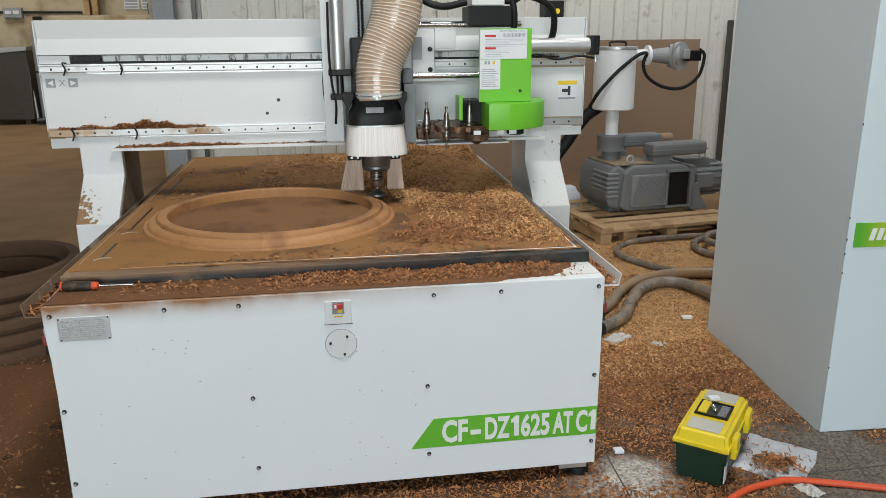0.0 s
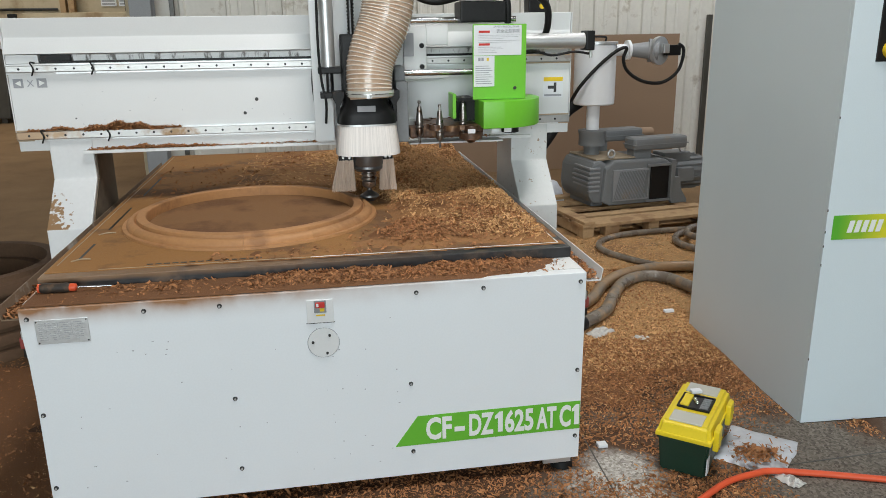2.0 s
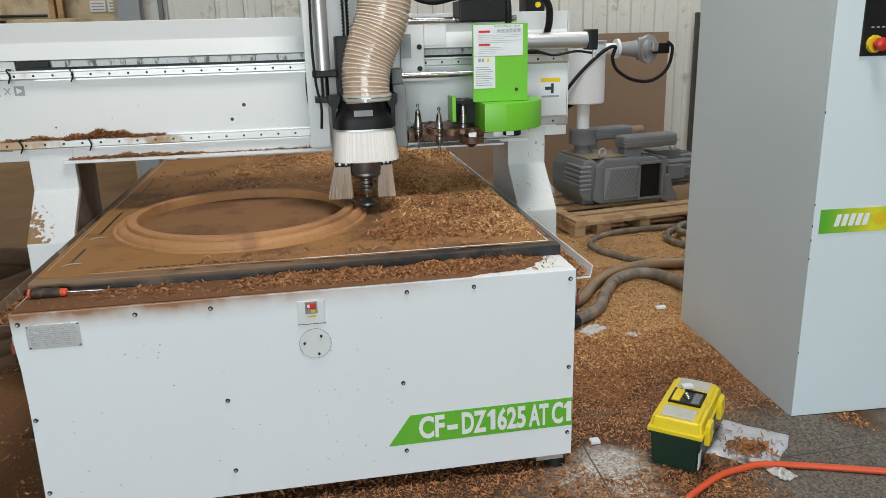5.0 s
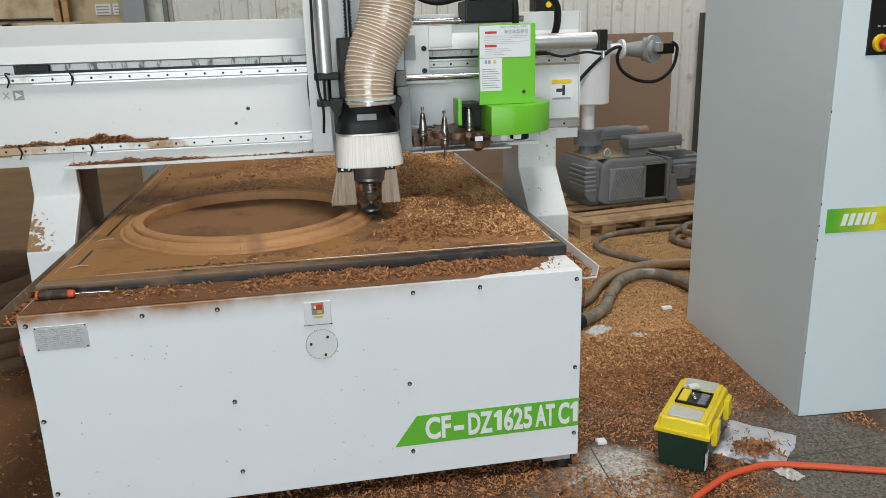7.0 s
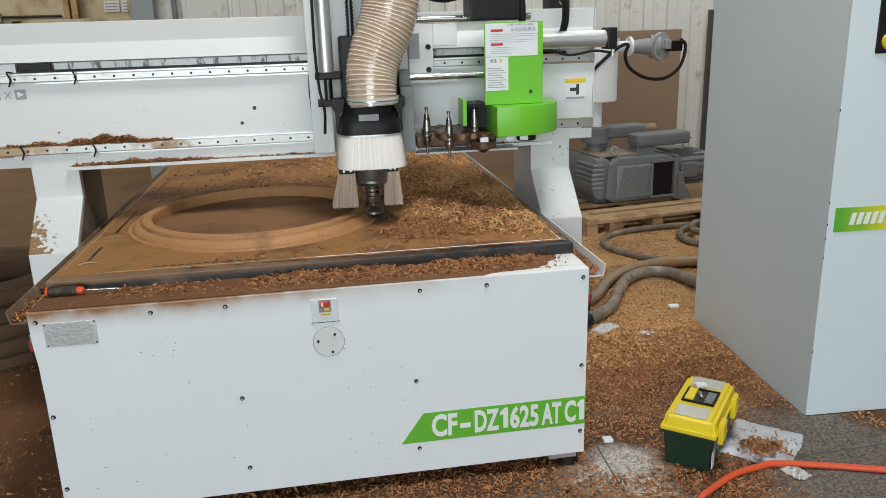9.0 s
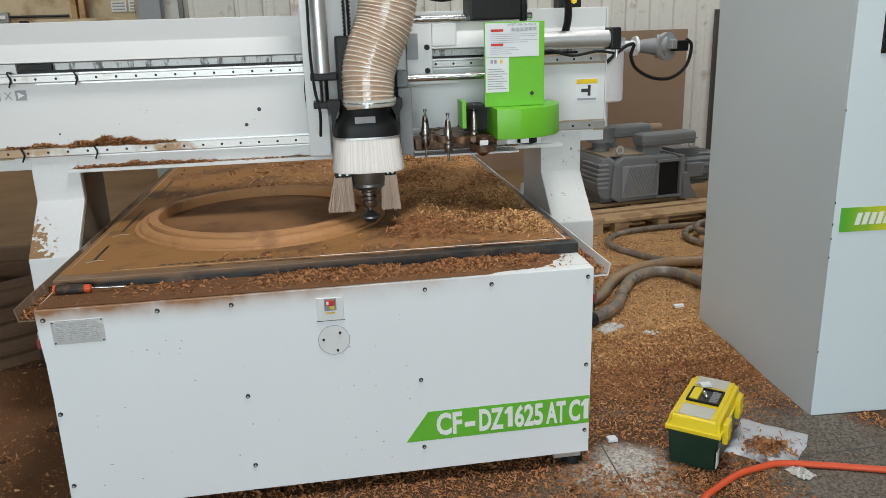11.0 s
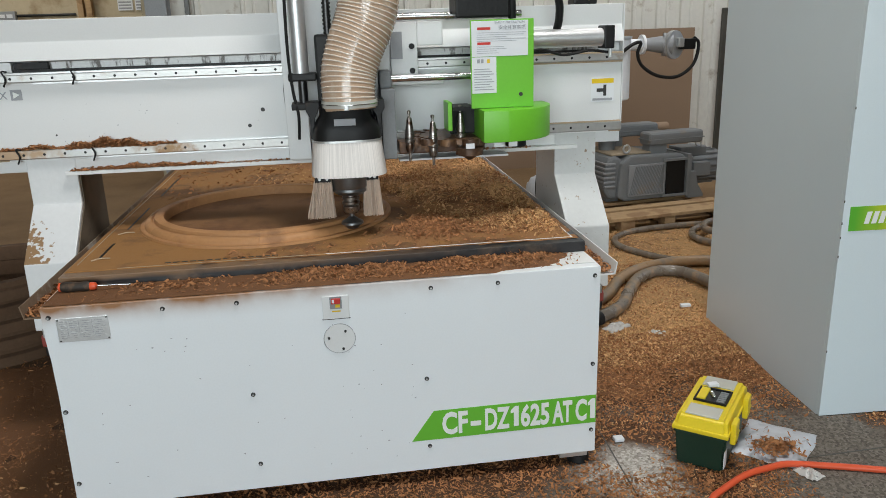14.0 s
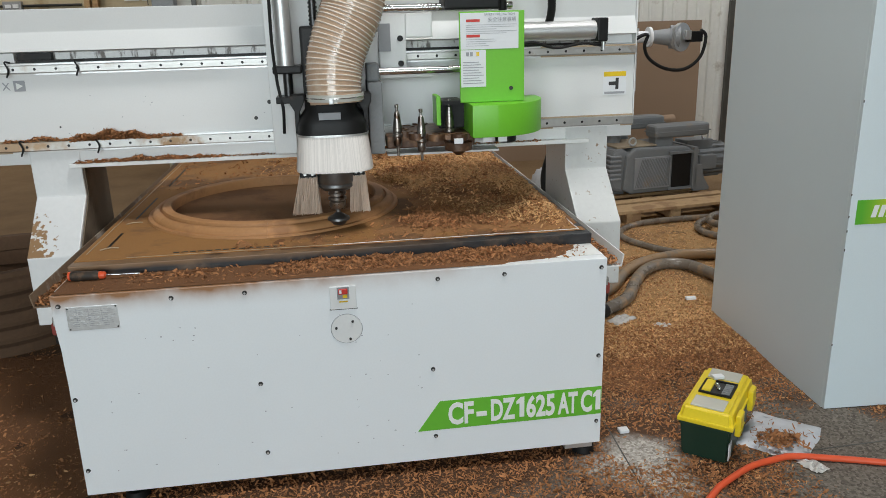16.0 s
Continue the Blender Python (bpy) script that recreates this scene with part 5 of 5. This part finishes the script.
def crumpled(name, cx, cy, w, d, turn, mat, label, category, lift=0.03, seed=1, n=22, creased=0.005):
    bm = bmesh.new()
    bmesh.ops.create_grid(bm, x_segments=n, y_segments=n, size=0.5)
    rot = Matrix.Rotation(radians(turn), 3, "Z")
    for v in bm.verts:
        u = Vector((v.co.x * 9, v.co.y * 9, seed * 7.3))
        e = max(abs(v.co.x), abs(v.co.y)) * 2
        h = lift * (0.6 + 0.3 * noise.noise(u * 0.25)) * (1 - e ** 6) + creased * abs(noise.noise(u * 0.42)) * (1 - 0.7 * e ** 3) + 0.003
        p = rot @ Vector((v.co.x * w * (1 + 0.10 * noise.noise(u * 0.3)), v.co.y * d * (1 + 0.12 * noise.noise(u * 0.3 + Vector((5, 5, 5)))), 0))
        v.co = Vector((cx + p.x, cy + p.y, max(0.003, h)))
    bmesh.ops.solidify(bm, geom=bm.faces[:], thickness=0.001)
    return tagged(part(name, bm, mat, None, smooth=True), label, category)


crumpled("plastic_bag", 2.70, -0.005, 0.27, 0.31, -42, "film", "flat white plastic bag sprinkled with chips on the floor", "bag", 0.035, 1)
crumpled("plastic_scrap", 2.705, -0.225, 0.07, 0.09, 20, "clear_film", "crumpled scrap of clear film by the orange hose", "scrap", 0.006, 4, 20, 0.035)
crumpled("plastic_scrap", 2.52, 1.30, 0.18, 0.09, 32, "clear_film", "crumpled clear film under the vacuum hose", "scrap", 0.03, 6, 34, 0.02)
crumpled("film_scrap", 2.71, 1.175, 0.10, 0.06, -30, "clear_film", "torn scrap of film on the chips", "scrap", 0.006, 8, 20, 0.03)
crumpled("foil_scrap", 3.15, 4.75, 0.45, 0.35, 10, "film", "grey crumpled sheet on the floor behind the pump", "scrap", 0.35, 9, 14)
tagged(part("wood_offcut", B(-0.02, 0.02, -0.017, 0.017, 0.0, 0.014, bevel=0.002), "paper", None, at=(2.093, 0.146, 0.004)), "small pale wooden offcut on the floor", "offcut")
tagged(part("wood_offcut", B(-0.03, 0.03, -0.014, 0.014, 0.0, 0.016, bevel=0.002), "paper", None, at=(3.03, 1.50, 0.02)), "small pale wooden offcut on the chips", "offcut")


def screwdriver():
    t = thing("screwdriver", (0.02, 0.155, ZD + 0.0185), "black and orange handled screwdriver lying on the ledge", "screwdriver", turn=-4)
    def along(profile, name, mat, label=""):
        bm = bmesh.new()
        lathe(bm, [(r, x) for r, x in profile], 16)
        bmesh.ops.transform(bm, matrix=Matrix.Rotation(math.pi / 2, 4, "Y"), verts=bm.verts)
        part(name, bm, mat, t, label, True)
    along([(0.012, 0.004), (0.016, 0.006), (0.016, 0.012), (0.014, 0.014)], "end_cap", "orange")
    along([(0.015, 0.013), (0.0185, 0.03), (0.016, 0.075), (0.018, 0.10), (0.013, 0.112)], "grip", "grip", "black moulded grip brown with dust")
    along([(0.013, 0.110), (0.0145, 0.114), (0.0125, 0.130), (0.006, 0.134)], "collar", "orange", "orange collar")
    along([(0.0035, 0.132), (0.0035, 0.245), (0.002, 0.25)], "blade", "steel", "bright steel blade")


screwdriver()


def ring_stack():
    rng = random.Random(5)
    prof = [(0.40, 0.0), (0.40, 0.085), (0.43, 0.090), (0.455, 0.085), (0.462, 0.06), (0.49, 0.05), (0.50, 0.03), (0.50, 0.0)]
    for i in range(5):
        bm = bmesh.new()
        lathe(bm, prof, 72, closed=True)
        ob = part("timber_ring", bm, "old_ring", None, smooth=True, at=(-1.0 + rng.uniform(-0.03, 0.03), 1.94 + rng.uniform(-0.03, 0.03), 0.001 + i * 0.0915))
        tagged(ob, "dusty dark timber ring in a stack on the floor", "timber ring", group="stacked timber rings")


ring_stack()


def far_bay():
    t = thing("gas_cylinder", (-4.66, 13.9, 0), "grey steel gas cylinder on a small trolley", "gas cylinder")
    bm = bmesh.new()
    lathe(bm, [(0.05, 0.12), (0.14, 0.13), (0.145, 0.16), (0.145, 1.62), (0.13, 1.76), (0.07, 1.86), (0.045, 1.90), (0.045, 1.95), (0.02, 1.96)], 32)
    part("bottle", bm, "grey_paint", t, "grey painted steel bottle", True)
    part("strap", C((0, 0, 1.0), (0, 0, 1.03), 0.148), "rubber", t)
    part("valve", B(-0.05, 0.10, -0.05, 0.05, 1.95, 2.06, bevel=0.01), "black", t)
    part("trolley_base", B(-0.18, 0.3, -0.25, 0.2, 0.08, 0.12, bevel=0.01), "pump", t)
    for x in (-0.12, 0.24):
        part("wheel", C((x, -0.24, 0.07), (x, -0.18, 0.07), 0.07), "rubber", t, smooth=True)
    part("trolley_handle", tube(bmesh.new(), smooth_line([(-0.2, -0.1, 0.1), (-0.22, -0.1, 0.6), (-0.28, -0.1, 0.95), (-0.36, -0.1, 1.0)], 5), 0.025, 8), "alu", t, smooth=True)
    t = thing("metal_bin", (-6.4, 13.7, 0), "dark folded sheet bin with bright rim", "bin")
    bm = bmesh.new()
    prism(bm, [(-0.4, 0.12), (1.5, 0.10), (1.55, 0.9), (1.52, 1.42), (-0.4, 1.25)], "y", 0.0, 0.6, 0.01)
    part("body", bm, "sheet_dark", t)
    bm = bmesh.new()
    prism(bm, [(-0.42, 1.252), (1.54, 1.425), (1.56, 1.50), (0.9, 1.48), (-0.42, 1.30)], "y", -0.02, 0.62, 0.005)
    part("rim", bm, "alu", t, "bright bent sheet rim")
    for x in (-0.3, 1.3):
        part("foot", B(x, x + 0.1, 0.1, 0.5, 0.0, 0.11), "sheet_dark", t)
    tagged(part("timber_partition", B(-4.5, -2.5, 14.0, 14.12, 0.0, 2.08, bevel=0.01), "wall_tan", None), "tan half-height timber partition before the far wall", "partition")
    for x in (-3.98, -3.82):
        tagged(part("timber_post", B(x, x + 0.11, 14.7, 14.85, 0, 4.0, bevel=0.005), "pallet", None), "upright timber post at the far wall", "post")
    t = thing("socket_box", (-5.62, 14.93, 2.06), "grey twin socket box on the tan wall", "socket")
    part("case", B(0, 0.36, -0.06, 0.07, 0, 0.2, bevel=0.01), "pump_light", t)
    for x in (0.05, 0.2):
        part("socket", B(x, x + 0.11, -0.075, -0.06, 0.07, 0.14), "paper", t)
    t = thing("wall_bracket", (-2.62, 14.93, 2.12), "dark metal wall bracket", "bracket")
    part("plate", B(-0.15, 0.25, -0.06, 0.07, 0, 0.22, bevel=0.01), "dark_steel", t)
    part("hook", tube(bmesh.new(), smooth_line([(-0.05, -0.05, 0.2), (-0.02, -0.05, 0.3), (0.08, -0.05, 0.3), (0.1, -0.05, 0.2)], 5), 0.02, 8), "dark_steel", t, smooth=True)
    for x in (-3.25, -2.9):
        t = thing("notice", (x, 14.98, 2.22), "white printed notice on the far wall", "notice", group="wall notices")
        part("sheet", B(0, 0.3, -0.01, 0.018, 0, 0.22), "paper", t)
        for i in range(3):
            part("print_line", B(0.02, 0.27, -0.013, -0.0105, 0.03 + i * 0.06, 0.06 + i * 0.06), "ink", t)
    structure("conduit", C((-6.5, 14.96, 2.17), (-4.1, 14.96, 2.17), 0.025, seg=10), "dark_steel", "dark cable along the far wall", "conduit")
    t = thing("steel_column", (-0.75, 6.35, 0), "grey-blue steel I-section column", "column", kind="structure")
    part("web", B(-0.02, 0.02, -0.10, 0.10, 0, 6.0), "pump_light", t)
    for y in (-0.115, 0.101):
        part("flange", B(-0.11, 0.11, y, y + 0.014, 0, 6.0, bevel=0.003), "pump_light", t)
    tagged(part("steel_bar", B(-0.49, -0.44, 6.45, 6.50, 0, 4.0, bevel=0.004), "sheet_dark", None), "thin dark upright bar by the wall", "bar")
    tagged(part("steel_bar", B(5.74, 5.80, 6.40, 6.45, 0, 1.80, bevel=0.004), "sheet_dark", None), "dark steel bar leaning upright at the wall", "bar")
    t = tagged(part("hardboard_sheet", B(-1.42, 1.42, 0.0, 0.012, 0.0, 1.585, bevel=0.002), "ply", None, at=(3.96, 6.38, 0)), "brown hardboard sheet standing against the ribbed wall", "board")


far_bay()

# ---- wood chips and dust ----
RNG = np.random.default_rng(3)


def chips(name, xy, zs, mat, label, size=0.022, parent=None):
    """Curled flakes lying at the given places, joined into one mesh."""
    n = len(xy)
    ln = size * np.clip(RNG.lognormal(-0.12, 0.38, n), 0.3, 1.8)
    wd = ln * RNG.uniform(0.20, 0.46, n)
    curl = RNG.uniform(0.05, 0.5, n) * ln
    base = np.zeros((n, 6, 3))
    for i, u in enumerate((-0.5, 0.0, 0.5)):
        for j, s in enumerate((-0.5, 0.5)):
            base[:, i * 2 + j, 0] = u * ln
            base[:, i * 2 + j, 1] = s * wd * (1.0 if i == 1 else 0.65)
            base[:, i * 2 + j, 2] = curl * (0.0 if i == 1 else 0.55)
    az, tx, ty = RNG.uniform(0, 6.283, n), RNG.normal(0, 0.45, n), RNG.normal(0, 0.35, n)
    flip = RNG.random(n) < 0.5
    base[flip, :, 2] *= -1
    c, s = np.cos(tx)[:, None], np.sin(tx)[:, None]
    y, z = base[..., 1] * c - base[..., 2] * s, base[..., 1] * s + base[..., 2] * c
    c, s = np.cos(ty)[:, None], np.sin(ty)[:, None]
    x, z = base[..., 0] * c + z * s, -base[..., 0] * s + z * c
    c, s = np.cos(az)[:, None], np.sin(az)[:, None]
    x, y = x * c - y * s, x * s + y * c
    z = z - z.min(axis=1, keepdims=True) * 0.7
    co = np.stack([x + xy[:, :1], y + xy[:, 1:], z + zs[:, None]], -1).reshape(-1, 3) * K
    f = (np.arange(n)[:, None, None] * 6 + np.array([[0, 2, 3, 1], [2, 4, 5, 3]])[None]).reshape(-1, 4)
    me = bpy.data.meshes.new(name)
    me.from_pydata(co.tolist(), [], f.tolist())
    me.materials.append(M[mat])
    ob = new(name, me)
    ob.parent = parent
    return tagged(ob, label, "" if parent else "wood chips", kind="stuff")


def soft_noise(x, y, scale, seed):
    return np.array([noise.noise(Vector((a * scale, b * scale, seed))) for a, b in zip(x, y)])


def heap(name, x0, x1, y0, y1, base, fn, mat, label, step=0.02):
    """A low uneven heap over a rectangle; fn gives its height."""
    nx, ny = int((x1 - x0) / step) + 1, int((y1 - y0) / step) + 1
    X, Y = np.meshgrid(np.linspace(x0, x1, nx), np.linspace(y0, y1, ny))
    Z = base + fn(X.ravel(), Y.ravel())
    co = np.stack([X.ravel(), Y.ravel(), Z], -1) * K
    i = np.arange(nx * ny).reshape(ny, nx)
    f = np.stack([i[:-1, :-1], i[:-1, 1:], i[1:, 1:], i[1:, :-1]], -1).reshape(-1, 4)
    me = bpy.data.meshes.new(name)
    me.from_pydata(co.tolist(), [], f.tolist())
    for p in me.polygons:
        p.use_smooth = True
    me.materials.append(M[mat])
    return tagged(new(name, me), label, "wood dust", kind="stuff")


def scatter(n, x0, x1, y0, y1):
    return np.stack([RNG.uniform(x0, x1, n), RNG.uniform(y0, y1, n)], -1)


def step01(v, a, b):
    u = np.clip((v - a) / (b - a), 0, 1)
    return u * u * (3 - 2 * u)


def bed_height(x, y):
    d = np.hypot(x - 0.695, y - 0.955)
    h = 0.052 * step01(x, 1.05, 1.5) * (1 - step01(x, 1.86, 1.93)) * step01(y, 0.25, 0.58) + 0.045 * step01(y, 1.45, 2.1) * (0.25 * step01(x, 0.45, 1.0) * step01(y, 2.0, 2.4) + 0.75 * step01(x, 1.0, 1.4)) * (1 - step01(x, 1.86, 1.94))
    h = h * step01(d, 0.60, 0.74) * (1 - step01(y, 2.75, 2.9)) * (0.72 + 0.75 * soft_noise(x, y, 3.6, 1.0) + 0.25 * soft_noise(x, y, 9.0, 12.0)) + 0.006 * soft_noise(x, y, 14, 2.0)
    return np.maximum(h, -0.02) - 0.002


def deck_height(x, y):
    e = step01(y, 0.0, 0.09) * (1 - step01(y, 0.185, 0.20)) * (0.35 * step01(x, 0.02, 0.3) + 0.65 * step01(x, 0.55, 1.0)) * (1 - step01(x, 1.70, 1.90))
    bare = 0.010 * step01(x + 0.10 * soft_noise(x, y, 11, 6.0) + 0.05 * soft_noise(x, y, 40, 16.0) - 2.2 * (y - 0.1), 1.60, 1.98)
    return e * (0.009 + 0.010 * soft_noise(x, y, 5, 3.0) + 0.010 * soft_noise(x, y, 22, 4.0)) + 0.0012 - bare


heap("bed_dust_heap", 0.5, 1.935, 0.235, 2.9, ZT, bed_height, "dust", "heap of tan wood dust on the machine bed")
heap("ledge_dust", 0.01, 1.94, 0.01, 0.189, ZD, deck_height, "red_dust_and_shade", "red-brown dust along the front ledge", 0.012)

p = scatter(120000, 0.55, 1.93, 0.26, 2.88)
h = bed_height(p[:, 0], p[:, 1])
keep = (h > 0.004 + 0.010 * RNG.random(len(h))) | ((RNG.random(len(h)) < 0.05) & (np.hypot(p[:, 0] - 0.695, p[:, 1] - 0.955) > 0.6))
keep &= (np.hypot((p[:, 0] - 1.46) / 0.26, (p[:, 1] - 0.86) / 0.20) + 0.4 * soft_noise(p[:, 0], p[:, 1], 9, 31.0) > 0.9) | (RNG.random(len(h)) < 0.25)
q, hq = p[keep], np.maximum(h[keep], 0)
red = soft_noise(q[:, 0], q[:, 1], 3.0, 21.0) + 0.75 * step01(1.45 - q[:, 1], 0.0, 0.8) * step01(1.85 - q[:, 0], 0, 0.4) + 0.45 * step01(0.85 - q[:, 1], 0.0, 0.4) + 0.25 * RNG.normal(0, 1, len(q)) > 0.42
chips("bed_chips", q[~red], ZT + hq[~red], "chip_bed", "tan wood chips heaped on the machine bed", 0.0145)
chips("bed_chips", q[red], ZT + hq[red] + 0.002, "chip_dark", "red-brown wood chips heaped on the machine bed", 0.0145)
p = scatter(450, 0.06, 0.9, 1.45, 2.5)
chips("bed_chips", p, np.full(len(p), ZT), "chip_dark", "scattered wood chips on the dusty bed", 0.018)
p = scatter(15000, 0.06, 1.88, 0.03, 0.19)
h = deck_height(p[:, 0], p[:, 1])
keep = (h > 0.004 + 0.010 * RNG.random(len(h))) | (RNG.random(len(h)) < 0.03)
chips("ledge_chip_drift", p[keep], ZD + np.maximum(h[keep], 0), "chip_dark", "red-brown curled chips along the ledge", 0.0135)
p = np.stack([np.clip(1.72 + RNG.normal(0, 0.08, 260), 1.5, 1.9), RNG.uniform(0.09, 0.185, 260)], -1)
chips("ledge_chip_drift", p, np.full(260, ZD), "chip_dark", "fine chips thinly spread at the ledge end", 0.012)
for x0, x1 in ((-0.05, -0.003), (W + 0.003, W + 0.05)):
    p = scatter(3000, x0, x1, 0.03, 2.6)
    chips("gutter_chips", p, np.full(len(p), 0.780) + RNG.random(len(p)) * 0.014, "chip_dark", "wood chips lying in the side gutter", 0.02)


def floor_height(x, y):
    m = step01(x, 1.95, 2.25) * (1 - step01(x, 3.1, 3.6)) * step01(y, 0.35, 0.95)
    return m * (0.012 + 0.014 * soft_noise(x, y, 2.5, 7.0)) + 0.004 * soft_noise(x, y, 9, 8.0) + 0.004 * step01(y, 0.8, 1.4) - 0.003


# layer of dust whose dark colour stands in for shade beside the machine
heap("floor_dust", -1.7, -0.02, -0.7, 1.7, 0.0, lambda x, y: 0.003 + 0.006 * soft_noise(x, y, 6, 9.0) - 0.02 * (1 - step01(x, -1.7, -1.2)) - 0.02 * (1 - step01(y, -0.7, -0.35)) - 0.02 * step01(y, 1.4, 1.7), "red_dust_and_shade", "red-brown dust beside the machine, coloured dark for the shade there", 0.04)
heap("floor_dust", 1.8, 3.3, 0.35, 0.98, 0.0, floor_height, "red_dust_and_shade", "red-brown dust between the chips", 0.03)
heap("floor_dust", 1.8, 4.9, 0.98, 3.6, 0.0, floor_height, "tan_dust", "tan wood dust spread over the floor", 0.03)


def inside_cabinet(p):
    a = radians(3)
    u, v = p[:, 0] - 3.01, p[:, 1] - 0.178
    x, y = u * math.cos(a) - v * math.sin(a), u * math.sin(a) + v * math.cos(a)
    return (x > -0.005) & (x < 1.0) & (y > -0.02) & (y < 1.15)


def floor_chips(n, x0, x1, y0, y1, mat, label, size, bare=0.0):
    p = scatter(n, x0, x1, y0, y1)
    keep = ~inside_cabinet(p)
    if y0 < -0.4:
        keep &= p[:, 1] - y0 > 0.30 * RNG.random(n) ** 0.5 + 0.1 * soft_noise(p[:, 0], p[:, 1], 5, 41.0)
    if x0 < -1:
        keep &= p[:, 0] - x0 > 0.35 * RNG.random(n) ** 0.5
    if bare:
        keep &= (soft_noise(p[:, 0], p[:, 1], 1.6, 11.0) + 0.55 - 1.3 * bare * np.exp(-((p[:, 0] - 3.2) ** 2 + (p[:, 1] + 0.28) ** 2) / 0.26) - 0.55 * np.exp(-((p[:, 0] - 2.08) ** 2 + (p[:, 1] - 0.03) ** 2) / 0.018)) > RNG.normal(0.1, 0.16, len(p))
    p = p[keep]
    h = np.maximum(floor_height(p[:, 0], p[:, 1]), 0) if y1 > 0 else np.zeros(len(p))
    chips("floor_chips", p, h, mat, label, size)


floor_chips(50000, 1.96, 3.3, -0.95, 1.2, "chip_dark", "brown wood chips on the workshop floor", 0.0145, 1.0)
floor_chips(5000, 1.96, 3.3, -0.5, 0.8, "chip_bed", "pale flakes among the brown floor chips", 0.013, 1.0)
floor_chips(15000, 1.96, 3.15, 0.80, 1.6, "chip_bed", "lighter wood chips on the workshop floor", 0.015)
floor_chips(9000, 1.96, 3.15, 0.6, 2.4, "chip_dark", "brown chips mixed into the tan drift", 0.015)
floor_chips(30000, 1.99, 4.2, 1.2, 3.3, "chip_bed", "tan wood chips round the hoses", 0.014)
floor_chips(28000, 0.0, 1.96, -0.95, 0.35, "chip_dark", "brown wood chips under the machine's front", 0.015)
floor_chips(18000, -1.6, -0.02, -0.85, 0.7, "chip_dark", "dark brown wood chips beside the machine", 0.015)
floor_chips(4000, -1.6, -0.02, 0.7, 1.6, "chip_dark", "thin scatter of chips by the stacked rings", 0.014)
floor_chips(1600, -1.2, -0.02, -0.6, 0.5, "chip_bed", "pale flakes beside the machine", 0.017)

# shavings caught on the gantry, spread along its lower rail and flange
for n, x0, x1, y0, y1, z, tall in ((1500, -0.36, 0.34, 0.312, 0.339, 1.231, 0.026), (3000, -0.10, 0.26, 0.302, 0.339, 1.226, 0.050), (1100, -0.10, 0.50, 0.300, 0.336, 1.134, 0.014), (1300, 0.08, 0.36, 0.300, 0.336, 1.135, 0.028), (700, 0.3, 1.9, 0.300, 0.336, 1.133, 0.006)):
    p = scatter(n, x0, x1, y0, y1)
    u = (p[:, 0] - x0) / (x1 - x0)
    rise = np.sin(np.pi * u) * np.clip(0.55 + 1.1 * soft_noise(p[:, 0], p[:, 1] * 0, 11, 5.0), 0.05, 1.2)
    chips("rail_shaving_drift", p, z + tall * rise * RNG.random(n), "chip_dark", "red-brown shavings caught on the gantry rail", 0.0145, gantry)
p = np.stack([RNG.normal(2.665, 0.045, 420), RNG.normal(-0.07, 0.028, 420)], -1)
chips("bag_chips", p, np.full(420, 0.030) + RNG.random(420) * 0.008, "chip_dark", "small heap of chips on the plastic bag", 0.02)
p = scatter(40, 2.58, 2.85, -0.1, 0.12)
chips("bag_chips", p, np.full(40, 0.031), "chip_dark", "chips scattered on the plastic bag", 0.016)


def motions():
    # the gantry and the head follow the ring's round outline
    angle = [radians(22.79 - 4.909 * t) for t in range(17)]
    walk(gantry, [(t, pose(0, (0.9576 + 0.586 * math.sin(a)) * K, 0)) for t, a in enumerate(angle)])
    xs = ((0, 1.160), (1, 1.190), (2, 1.207), (3, 1.217), (4, 1.228), (5.2, 1.233), (6.5, 1.222), (7, 1.217), (8, 1.205), (9, 1.189),
          (10, 1.172), (11.5, 1.133), (12, 1.118), (13, 1.08), (14, 1.042), (15, 1.001), (16, 0.957))
    walk(carriage, [(t, pose((x + 0.012 - 0.0006 * t) * K, 0, 0)) for t, x in xs])


motions()
